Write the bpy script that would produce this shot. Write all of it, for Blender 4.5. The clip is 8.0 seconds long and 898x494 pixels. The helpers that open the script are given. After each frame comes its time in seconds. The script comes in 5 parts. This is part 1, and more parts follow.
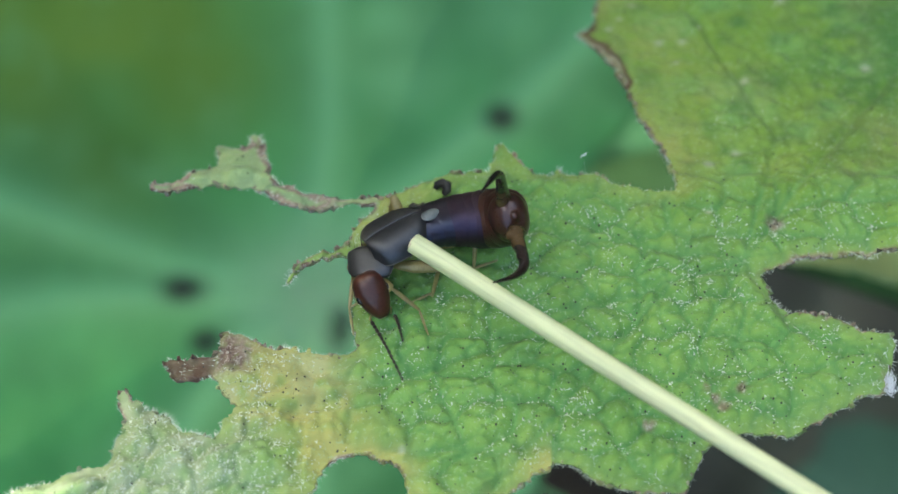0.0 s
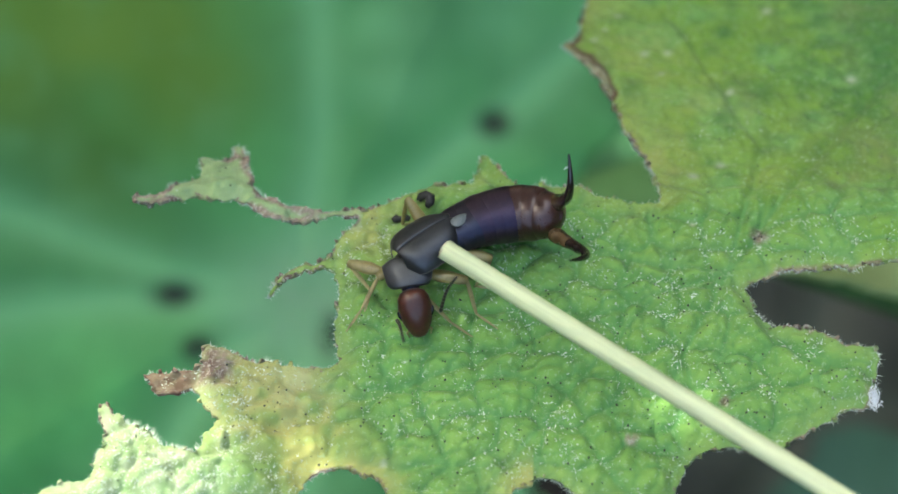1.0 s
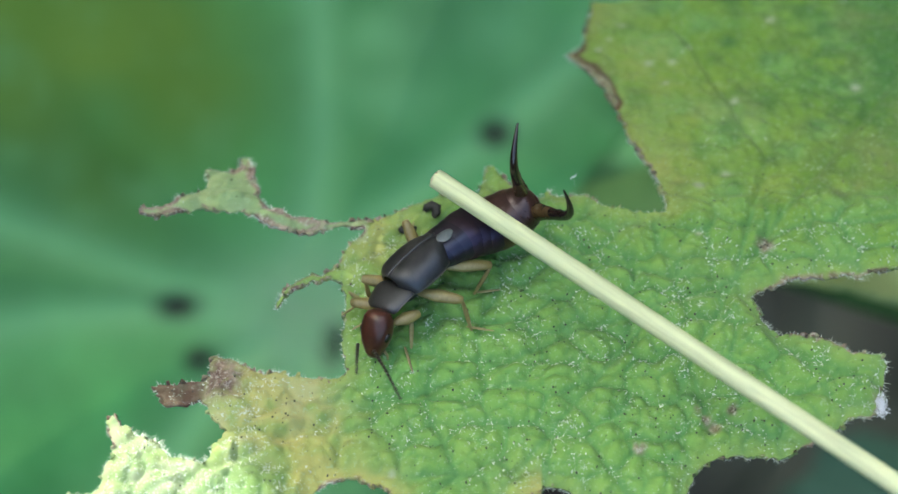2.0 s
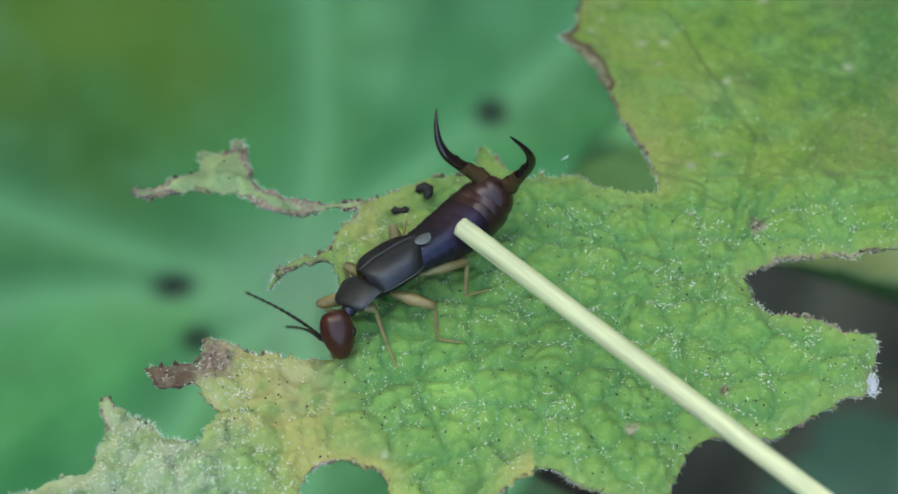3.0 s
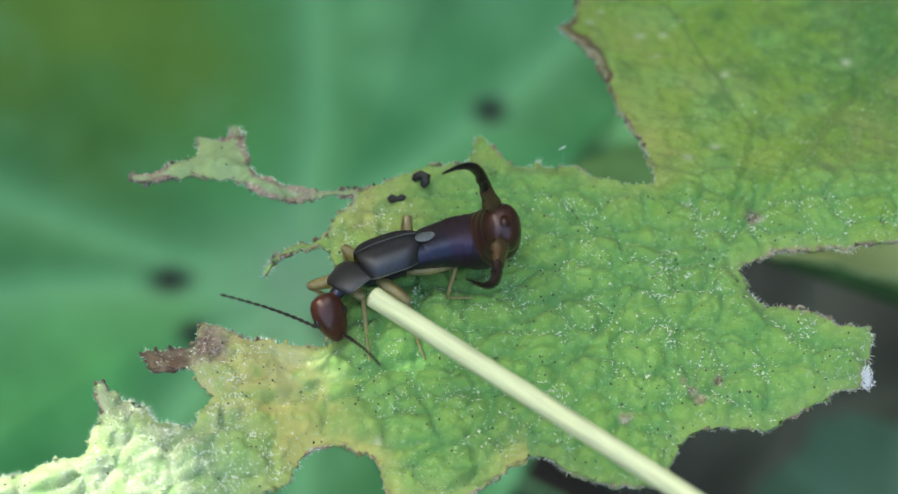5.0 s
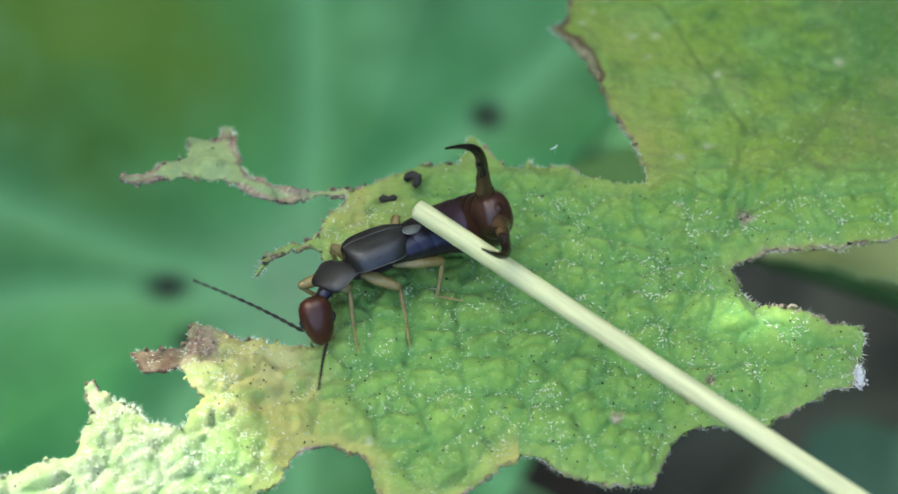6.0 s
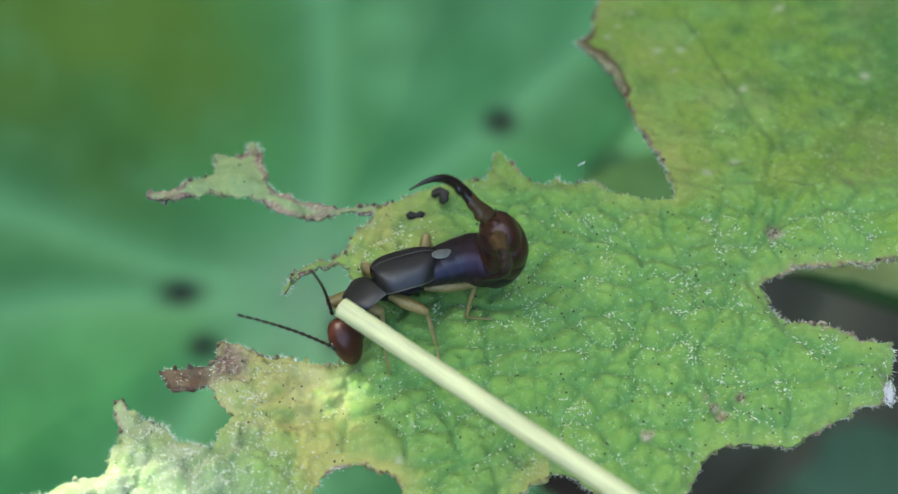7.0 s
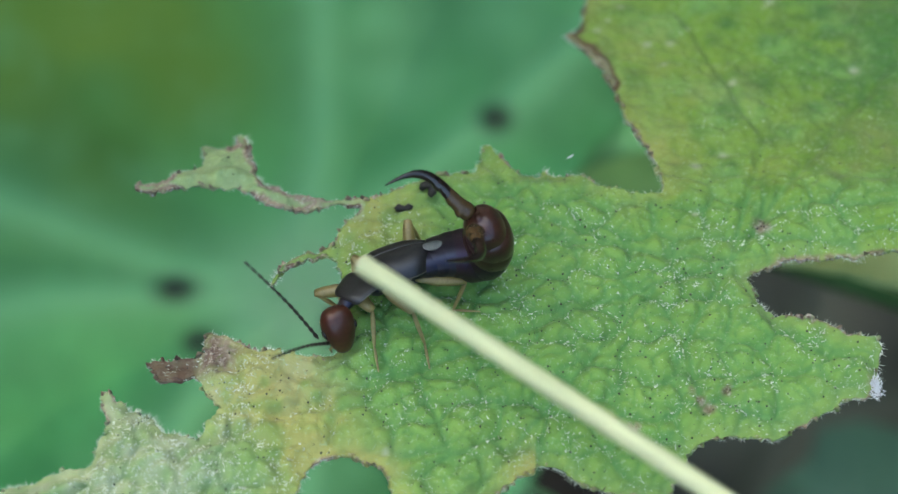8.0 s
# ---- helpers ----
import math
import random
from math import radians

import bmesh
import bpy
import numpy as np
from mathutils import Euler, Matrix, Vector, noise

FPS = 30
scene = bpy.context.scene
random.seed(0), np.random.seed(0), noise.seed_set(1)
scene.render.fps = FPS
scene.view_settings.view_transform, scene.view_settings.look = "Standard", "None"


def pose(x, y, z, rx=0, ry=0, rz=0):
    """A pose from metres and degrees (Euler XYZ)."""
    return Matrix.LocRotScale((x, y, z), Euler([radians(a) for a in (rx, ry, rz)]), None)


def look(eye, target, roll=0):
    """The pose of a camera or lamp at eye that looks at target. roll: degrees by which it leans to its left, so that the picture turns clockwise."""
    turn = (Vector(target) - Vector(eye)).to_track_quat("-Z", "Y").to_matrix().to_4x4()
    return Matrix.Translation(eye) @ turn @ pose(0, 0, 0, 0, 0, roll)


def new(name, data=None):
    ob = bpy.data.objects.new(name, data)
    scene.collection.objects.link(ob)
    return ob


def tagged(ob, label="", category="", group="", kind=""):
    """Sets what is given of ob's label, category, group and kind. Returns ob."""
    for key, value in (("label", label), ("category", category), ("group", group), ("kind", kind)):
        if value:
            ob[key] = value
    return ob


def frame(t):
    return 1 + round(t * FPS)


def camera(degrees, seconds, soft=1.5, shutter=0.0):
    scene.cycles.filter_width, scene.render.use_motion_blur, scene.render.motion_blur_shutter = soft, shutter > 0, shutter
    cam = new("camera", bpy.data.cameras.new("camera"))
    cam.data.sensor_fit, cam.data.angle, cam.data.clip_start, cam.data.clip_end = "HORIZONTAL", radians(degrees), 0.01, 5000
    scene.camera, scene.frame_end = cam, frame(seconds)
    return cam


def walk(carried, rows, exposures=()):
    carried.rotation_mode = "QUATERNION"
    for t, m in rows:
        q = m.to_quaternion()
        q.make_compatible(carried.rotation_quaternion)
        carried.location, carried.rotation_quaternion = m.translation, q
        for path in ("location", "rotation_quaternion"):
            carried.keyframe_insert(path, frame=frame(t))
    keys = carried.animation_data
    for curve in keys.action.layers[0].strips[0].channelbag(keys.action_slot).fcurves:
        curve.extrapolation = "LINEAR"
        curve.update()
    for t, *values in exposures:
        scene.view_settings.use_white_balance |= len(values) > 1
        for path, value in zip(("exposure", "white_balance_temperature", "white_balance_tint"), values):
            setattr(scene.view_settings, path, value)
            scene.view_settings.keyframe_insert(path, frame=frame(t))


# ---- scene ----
# Lengths in the lists below are millimetres over the leaf's middle; MM turns them to metres.
MM = 0.001
LEAF = 0.30                       # height of the eaten leaf over the soil
SUN_WAY = Vector((-0.45, 0.45, 0.77)).normalized()

cam = camera(24, 8.0, soft=1.4, shutter=0.3)
cam.data.dof.use_dof = True
cam.data.dof.focus_distance = 0.1275
cam.data.dof.aperture_fstop = 32.0
walk(cam, [
    (0, look((-0.00025, -0.07099, LEAF + 0.11102), (-0.00005, -0.00087, LEAF + -0.00050), 0.35)),
    (0.1, look((-0.00022, -0.07083, LEAF + 0.11111), (-0.00006, -0.00078, LEAF + -0.00045), 0.33)),
    (0.2, look((-0.00011, -0.07026, LEAF + 0.11143), (-0.00011, -0.00045, LEAF + -0.00028), 0.28)),
    (0.5, look((0.00042, -0.06885, LEAF + 0.11163), (0.00053, 0.00086, LEAF + -0.00013), 0.21)),
    (0.8, look((0.00100, -0.06942, LEAF + 0.11196), (0.00100, 0.00039, LEAF + 0.00025), 0.28)),
    (1, look((0.00090, -0.07007, LEAF + 0.11111), (0.00100, 0.00001, LEAF + -0.00043), 0.34)),
    (1.2, look((0.00039, -0.07042, LEAF + 0.11133), (0.00039, -0.00061, LEAF + -0.00038), 0.25)),
    (2.3, look((0.00029, -0.07001, LEAF + 0.11119), (0.00065, 0.00079, LEAF + 0.00011), 0.14)),
    (2.5, look((0.00099, -0.06994, LEAF + 0.11129), (0.00110, 0.00004, LEAF + -0.00031), 0.28)),
    (2.7, look((0.00132, -0.06990, LEAF + 0.11165), (0.00132, -0.00009, LEAF + -0.00006), 0.14)),
    (3, look((0.00078, -0.07007, LEAF + 0.11152), (0.00106, -0.00064, LEAF + -0.00043), 0.00)),
    (3.2, look((0.00064, -0.07051, LEAF + 0.11127), (0.00064, -0.00070, LEAF + -0.00044), 0.00)),
    (3.5, look((0.00000, -0.06981, LEAF + 0.11171), (-0.00000, -0.00000, LEAF + 0.00000), -0.00)),
    (3.8, look((0.00039, -0.06945, LEAF + 0.11194), (0.00039, 0.00036, LEAF + 0.00023), 0.30)),
    (4, look((0.00127, -0.06970, LEAF + 0.11129), (0.00135, 0.00027, LEAF + -0.00032), 0.51)),
    (4.2, look((0.00186, -0.07042, LEAF + 0.11133), (0.00186, -0.00061, LEAF + -0.00038), 0.55)),
    (4.5, look((0.00156, -0.07148, LEAF + 0.11076), (0.00195, -0.00129, LEAF + -0.00071), 0.59)),
    (4.7, look((0.00063, -0.07091, LEAF + 0.11118), (0.00123, -0.00145, LEAF + -0.00075), 0.94)),
    (5.8, look((0.00212, -0.07159, LEAF + 0.11011), (0.00172, -0.00052, LEAF + -0.00081), 0.04)),
    (6, look((0.00165, -0.07156, LEAF + 0.11041), (0.00184, -0.00117, LEAF + -0.00094), 0.49)),
    (6.5, look((0.00039, -0.07107, LEAF + 0.11059), (0.00058, -0.00080, LEAF + -0.00084), 0.50)),
    (7, look((-0.00014, -0.07024, LEAF + 0.11091), (0.00010, -0.00014, LEAF + -0.00062), 0.42)),
    (7.2, look((0.00061, -0.07051, LEAF + 0.11127), (0.00061, -0.00070, LEAF + -0.00044), 0.35)),
    (7.5, look((0.00115, -0.07081, LEAF + 0.11083), (0.00125, -0.00073, LEAF + -0.00071), 0.26)),
    (8, look((0.00072, -0.07069, LEAF + 0.11072), (0.00085, -0.00057, LEAF + -0.00079), 0.48)),
], exposures=[(0, 2.82, 7050, -5), (8, 2.82, 7050, -5)])

# ---- light ----
world = bpy.data.worlds.new("sky")
scene.world = world
world.use_nodes = True
sky = world.node_tree.nodes.new("ShaderNodeTexSky")
sky.sky_type = "NISHITA"
sky.sun_disc = False
sky.air_density, sky.dust_density, sky.ozone_density = 0.7, 4.0, 0.3
sky.sun_elevation = math.asin(SUN_WAY.z)
sky.sun_rotation = math.atan2(SUN_WAY.x, SUN_WAY.y)
world.node_tree.links.new(sky.outputs[0], world.node_tree.nodes["Background"].inputs[0])
world.node_tree.nodes["Background"].inputs[1].default_value = 0.15
sun = new("sun", bpy.data.lights.new("sun", "SUN"))
sun.data.energy = 0.95
sun.data.angle = radians(0.5)
sun.data.color = (1.0, 0.98, 0.95)
sun.matrix_world = look((0, 0, 2), Vector((0, 0, 2)) - SUN_WAY)


# ---- materials ----
def nodes_of(name):
    m = bpy.data.materials.new(name)
    m.use_nodes = True
    nt = m.node_tree
    return m, nt, nt.nodes["Principled BSDF"]


def node(nt, kind, **inputs):
    n = nt.nodes.new(kind)
    for k, v in inputs.items():
        n.inputs[k.replace("_", " ")].default_value = v
    return n


def noise_tex(nt, scale, detail=4.0, rough=0.55, stretch=None):
    co = nt.nodes.new("ShaderNodeTexCoord")
    n = node(nt, "ShaderNodeTexNoise", Scale=scale, Detail=detail, Roughness=rough)
    if stretch:
        mp = node(nt, "ShaderNodeMapping", Scale=stretch)
        nt.links.new(co.outputs["Object"], mp.inputs[0])
        nt.links.new(mp.outputs[0], n.inputs["Vector"])
    else:
        nt.links.new(co.outputs["Object"], n.inputs["Vector"])
    return n.outputs["Fac"]


def ramp(nt, fac, lo, hi):
    r = node(nt, "ShaderNodeMapRange")
    r.inputs["From Min"].default_value, r.inputs["From Max"].default_value = lo, hi
    nt.links.new(fac, r.inputs["Value"])
    return r.outputs["Result"]


def mixed(nt, fac, a, b):
    n = nt.nodes.new("ShaderNodeMix")
    n.data_type = "RGBA"
    for value, slot in ((a, 6), (b, 7)):
        if isinstance(value, tuple):
            n.inputs[slot].default_value = (*value, 1)
        else:
            nt.links.new(value, n.inputs[slot])
    nt.links.new(fac, n.inputs[0])
    return n.outputs[2]


def times(nt, a, b):
    n = nt.nodes.new("ShaderNodeMath")
    n.operation = "MULTIPLY"
    nt.links.new(a, n.inputs[0])
    if isinstance(b, float):
        n.inputs[1].default_value = b
    else:
        nt.links.new(b, n.inputs[1])
    return n.outputs[0]


def bumped(nt, bsdf, height, strength, distance):
    b = node(nt, "ShaderNodeBump", Strength=strength, Distance=distance)
    nt.links.new(height, b.inputs["Height"])
    nt.links.new(b.outputs[0], bsdf.inputs["Normal"])


def attr(nt, name):
    a = nt.nodes.new("ShaderNodeAttribute")
    a.attribute_name = name
    return a.outputs["Fac"]


def simple(name, dark, light, rough, scale, fine, bump=0.3, depth=0.00004, coat=0.0, stretch=None, sheen=0.0, gloss=0.5):
    """A surface of two tones, mottled at a coarse and a fine size."""
    m, nt, bsdf = nodes_of(name)
    a = noise_tex(nt, scale, 3, 0.5, stretch)
    b = noise_tex(nt, fine, 3, 0.6, stretch)
    c = mixed(nt, ramp(nt, a, 0.3, 0.7), dark, light)
    c = mixed(nt, ramp(nt, b, 0.45, 0.95), c, tuple(0.55 * v for v in dark))
    nt.links.new(c, bsdf.inputs["Base Color"])
    r = ramp(nt, b, 0.2, 0.8)
    rr = node(nt, "ShaderNodeMapRange")
    rr.inputs["To Min"].default_value, rr.inputs["To Max"].default_value = rough * 0.8, min(1, rough * 1.25)
    nt.links.new(r, rr.inputs["Value"])
    nt.links.new(rr.outputs[0], bsdf.inputs["Roughness"])
    bsdf.inputs["Coat Weight"].default_value = coat
    bsdf.inputs["Coat Roughness"].default_value = 0.07
    bsdf.inputs["Sheen Weight"].default_value = sheen
    bsdf.inputs["Specular IOR Level"].default_value = gloss
    bumped(nt, bsdf, b, bump, depth)
    return m


def leaf_material():
    """Hairy green blade: veins, yellowing, dry brown margin, pale and dark flecks."""
    m, nt, bsdf = nodes_of("eaten_leaf")
    big, mid, fine = noise_tex(nt, 160, 4), noise_tex(nt, 700, 4), noise_tex(nt, 3500, 3, 0.7)
    c = mixed(nt, ramp(nt, big, 0.35, 0.68), (0.160, 0.348, 0.078), (0.200, 0.376, 0.085))
    c = mixed(nt, ramp(nt, mid, 0.48, 0.72), c, (0.13, 0.30, 0.085))
    # Cell tops: yellower leaf tone, also lightened for how light catches the relief.
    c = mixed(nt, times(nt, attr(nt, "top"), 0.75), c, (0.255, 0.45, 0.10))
    c = mixed(nt, attr(nt, "lime"), c, (0.182, 0.318, 0.034))
    # Veins: their own tone, darkened further for shade in the grooves.
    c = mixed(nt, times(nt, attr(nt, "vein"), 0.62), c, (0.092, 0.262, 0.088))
    c = mixed(nt, attr(nt, "blotch"), c, (0.055, 0.175, 0.036))
    c = mixed(nt, attr(nt, "yellow"), c, (0.44, 0.415, 0.13))
    # Pale leaf areas, whitened too where the sun patch falls.
    c = mixed(nt, attr(nt, "bleached"), c, (0.47, 0.50, 0.36))
    c = mixed(nt, times(nt, ramp(nt, fine, 0.56, 0.72), 0.65), c, (0.38, 0.52, 0.30))
    spot = mixed(nt, ramp(nt, mid, 0.35, 0.65), (0.11, 0.06, 0.045), (0.36, 0.28, 0.20))
    spot = mixed(nt, ramp(nt, fine, 0.50, 0.68), spot, (0.50, 0.43, 0.36))
    c = mixed(nt, attr(nt, "dry"), c, spot)
    c = mixed(nt, attr(nt, "rust"), c, (0.105, 0.048, 0.030))
    nt.links.new(c, bsdf.inputs["Base Color"])
    bsdf.inputs["Roughness"].default_value = 0.62
    bsdf.inputs["Specular IOR Level"].default_value = 0.3
    bsdf.inputs["Sheen Weight"].default_value = 0.12
    bumped(nt, bsdf, fine, 0.5, 0.0002)
    see_through(m, 0.2)
    return m


def low_leaf_material(name, green, pale, aged):
    m, nt, bsdf = nodes_of(name)
    big, mid = noise_tex(nt, 28, 4), noise_tex(nt, 120, 4)
    c = mixed(nt, ramp(nt, big, 0.38, 0.62), tuple(1.25 * v for v in green), tuple(0.6 * v for v in green))
    c = mixed(nt, times(nt, ramp(nt, noise_tex(nt, 70, 3), 0.42, 0.7), 0.5), c, tuple(0.5 * v for v in green))
    c = mixed(nt, attr(nt, "yellow"), c, aged)
    c = mixed(nt, attr(nt, "vein"), c, pale)
    c = mixed(nt, times(nt, ramp(nt, mid, 0.55, 0.8), 0.4), c, pale)
    c = mixed(nt, attr(nt, "hub"), c, (0.19, 0.30, 0.175))
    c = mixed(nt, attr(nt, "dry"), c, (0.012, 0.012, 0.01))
    nt.links.new(c, bsdf.inputs["Base Color"])
    bsdf.inputs["Roughness"].default_value = 0.6
    bsdf.inputs["Specular IOR Level"].default_value = 0.2
    bumped(nt, bsdf, mid, 0.4, 0.001)
    return m


def see_through(m, share):
    """Lets part of the light pass through, spread out."""
    nt = m.node_tree
    bsdf = nt.nodes["Principled BSDF"]
    tr = nt.nodes.new("ShaderNodeBsdfTranslucent")
    nt.links.new(bsdf.inputs["Base Color"].links[0].from_socket, tr.inputs[0])
    mx = node(nt, "ShaderNodeMixShader", Fac=share)
    nt.links.new(bsdf.outputs[0], mx.inputs[1])
    nt.links.new(tr.outputs[0], mx.inputs[2])
    nt.links.new(mx.outputs[0], nt.nodes["Material Output"].inputs[0])


GREEN = leaf_material()
UNDER = low_leaf_material("lower_leaf", (0.064, 0.245, 0.070), (0.160, 0.385, 0.163), (0.100, 0.192, 0.024))
PALE_VEIN = simple("pale_vein", (0.11, 0.31, 0.115), (0.16, 0.37, 0.150), 0.6, 60, 400, 0.3, 0.0004)
OLIVE = low_leaf_material("olive_leaf", (0.23, 0.30, 0.10), (0.31, 0.38, 0.16), (0.25, 0.25, 0.08))
MOSS = low_leaf_material("moss_leaf", (0.055, 0.135, 0.035), (0.09, 0.19, 0.06), (0.10, 0.12, 0.03))
# Low leaf whose tone is darkened to hold the shade near the soil.
DEEP_SHADED = low_leaf_material("deep_shaded_leaf", (0.046, 0.048, 0.036), (0.062, 0.070, 0.052), (0.04, 0.032, 0.026))
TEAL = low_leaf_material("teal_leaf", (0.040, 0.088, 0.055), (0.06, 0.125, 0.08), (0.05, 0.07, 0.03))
# Darker copy of the lower leaf, shade put into its green.
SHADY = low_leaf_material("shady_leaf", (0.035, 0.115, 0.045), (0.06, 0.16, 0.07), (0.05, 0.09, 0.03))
# Darker than real humus: the deep shade down there is put into its colour.
SOIL = simple("soil", (0.008, 0.008, 0.007), (0.018, 0.015, 0.012), 0.95, 40, 400, 0.8, 0.004)
THICKET = simple("thicket_leaf", (0.03, 0.07, 0.02), (0.07, 0.13, 0.035), 0.5, 20, 200)
HAIR = simple("leaf_hair", (0.56, 0.63, 0.50), (0.72, 0.76, 0.66), 0.5, 900, 4000)
FLECK = simple("dark_fleck", (0.02, 0.018, 0.014), (0.05, 0.04, 0.03), 0.7, 900, 4000)
FLUFF = simple("white_fluff", (0.70, 0.72, 0.75), (0.85, 0.86, 0.88), 0.8, 900, 4000)
FRASS = simple("dropping", (0.008, 0.008, 0.008), (0.022, 0.02, 0.018), 0.6, 900, 5000, 0.8, 0.0001)
STRAW = simple("straw", (0.62, 0.66, 0.37), (0.72, 0.75, 0.46), 0.7, 500, 2500, 0.3, 0.00006, stretch=(1.6, 0.06, 1.6), gloss=0.3)
see_through(STRAW, 0.16)
PITH = simple("straw_pith", (0.55, 0.50, 0.30), (0.70, 0.66, 0.45), 0.8, 900, 3000)
CHITIN = simple("dark_chitin", (0.010, 0.008, 0.011), (0.024, 0.015, 0.016), 0.34, 500, 4500, 0.15, 0.00001, coat=0.0, gloss=0.5)
# Blue tint puts sky reflection into the gloss; BROWN, REAR and WINGCASE too.
CHITIN.node_tree.nodes["Principled BSDF"].inputs["Specular Tint"].default_value = (0.42, 0.56, 1.0, 1)
BROWN = simple("brown_chitin", (0.011, 0.0072, 0.0078), (0.029, 0.0138, 0.012), 0.42, 500, 4500, 0.15, 0.00001, coat=0.0, gloss=0.5)
BROWN.node_tree.nodes["Principled BSDF"].inputs["Specular Tint"].default_value = (0.48, 0.48, 1.0, 1)
REAR = simple("red_brown_chitin", (0.020, 0.010, 0.008), (0.055, 0.022, 0.013), 0.30, 350, 4500, 0.2, 0.00002, coat=0.18, gloss=0.36)
REAR.node_tree.nodes["Principled BSDF"].inputs["Specular Tint"].default_value = (0.85, 0.8, 1.0, 1)
WINGCASE = simple("wing_case", (0.012, 0.011, 0.011), (0.024, 0.021, 0.019), 0.40, 600, 4500, 0.4, 0.00003, coat=0.0, gloss=0.62)
WINGCASE.node_tree.nodes["Principled BSDF"].inputs["Specular Tint"].default_value = (0.72, 0.82, 1.0, 1)
PALE_EDGE = simple("pale_edge", (0.07, 0.065, 0.055), (0.13, 0.12, 0.10), 0.4, 900, 4500)
WINGTIP = simple("wing_tip", (0.095, 0.11, 0.11), (0.16, 0.175, 0.175), 0.35, 900, 4500)
HEADRED = simple("red_head", (0.034, 0.011, 0.008), (0.070, 0.020, 0.012), 0.32, 500, 4500, 0.3, 0.00003, coat=0.12, gloss=0.35)
EYE = simple("black_eye", (0.006, 0.005, 0.006), (0.012, 0.01, 0.01), 0.2, 900, 9000)
AMBER = simple("amber_limb", (0.27, 0.205, 0.065), (0.40, 0.315, 0.115), 0.35, 900, 4500, coat=0.15)
AMBER.node_tree.nodes["Principled BSDF"].inputs["Transmission Weight"].default_value = 0.5
FEELER = simple("feeler", (0.016, 0.012, 0.010), (0.035, 0.026, 0.018), 0.45, 900, 4500)
BLADE = simple("forceps_chitin", (0.010, 0.006, 0.006), (0.024, 0.011, 0.008), 0.18, 500, 4500, 0.2, 0.00001, coat=0.4, gloss=0.4)
BLADE_BASE = simple("forceps_base", (0.042, 0.025, 0.012), (0.085, 0.052, 0.022), 0.24, 600, 4500, 0.25, 0.00002, coat=0.1, gloss=0.35)


# ---- building tools ----
def part(name, bm, material, parent=None, label="", smooth=True):
    me = bpy.data.meshes.new(name)
    bmesh.ops.recalc_face_normals(bm, faces=bm.faces)
    bm.to_mesh(me)
    bm.free()
    if smooth:
        me.polygons.foreach_set("use_smooth", [True] * len(me.polygons))
    me.materials.append(material)
    ob = new(name, me)
    ob.parent = parent
    return tagged(ob, label)


def empty(name, place, label, category, **tags):
    e = new(name)
    e.empty_display_size = 0.003
    e.location = place
    return tagged(e, label, category, **tags)


def loft(bm, rings, sides=18, power=2.0, flat_under=1.0):
    """Closed tube through rings of (centre, half width axis, half height axis), ends capped."""
    loops = []
    for centre, wide, high in rings:
        centre, wide, high = Vector(centre), Vector(wide), Vector(high)
        ring = []
        for i in range(sides):
            a = math.tau * i / sides
            c, s = math.cos(a), math.sin(a)
            c = math.copysign(abs(c) ** (2 / power), c)
            s = math.copysign(abs(s) ** (2 / power), s)
            ring.append(bm.verts.new((centre + wide * c + high * (s if s > 0 else s * flat_under)) * MM))
        loops.append(ring)
    for a, b in zip(loops, loops[1:]):
        for i in range(sides):
            bm.faces.new((a[i], a[(i + 1) % sides], b[(i + 1) % sides], b[i]))
    bm.faces.new(loops[0])
    bm.faces.new(loops[-1])
    return bm


def along_y(profile, sides=18, power=2.0, flat_under=1.0):
    """A body along y from rows of (y, half width, half height, z, x)."""
    bm = bmesh.new()
    return loft(bm, [((row[4] if len(row) > 4 else 0, row[0], row[3] if len(row) > 3 else 0), (row[1], 0, 0), (0, 0, row[2])) for row in profile],
                sides, power, flat_under)


def tube(points, radii, sides=8):
    """A round rod along points."""
    bm = bmesh.new()
    pts = [Vector(p) for p in points]
    rings = []
    side = None
    for i, p in enumerate(pts):
        way = (pts[min(i + 1, len(pts) - 1)] - pts[max(i - 1, 0)]).normalized()
        if side is None:
            side = way.orthogonal().normalized()
        side = (side - way * side.dot(way)).normalized()
        rings.append((p, side * radii[i], way.cross(side) * radii[i]))
    return loft(bm, rings, sides)


def value_noise(x, y, seed):
    """Smooth noise from 0 to 1 on numpy arrays, one cell to the unit."""
    xi, yi = np.floor(x).astype(int), np.floor(y).astype(int)
    fx, fy = x - xi, y - yi
    fx, fy = fx * fx * (3 - 2 * fx), fy * fy * (3 - 2 * fy)

    def corner(i, j):
        h = np.sin(i * 127.1 + j * 311.7 + seed * 74.7) * 43758.5453
        return h - np.floor(h)
    return ((corner(xi, yi) * (1 - fx) + corner(xi + 1, yi) * fx) * (1 - fy)
            + (corner(xi, yi + 1) * (1 - fx) + corner(xi + 1, yi + 1) * fx) * fy)


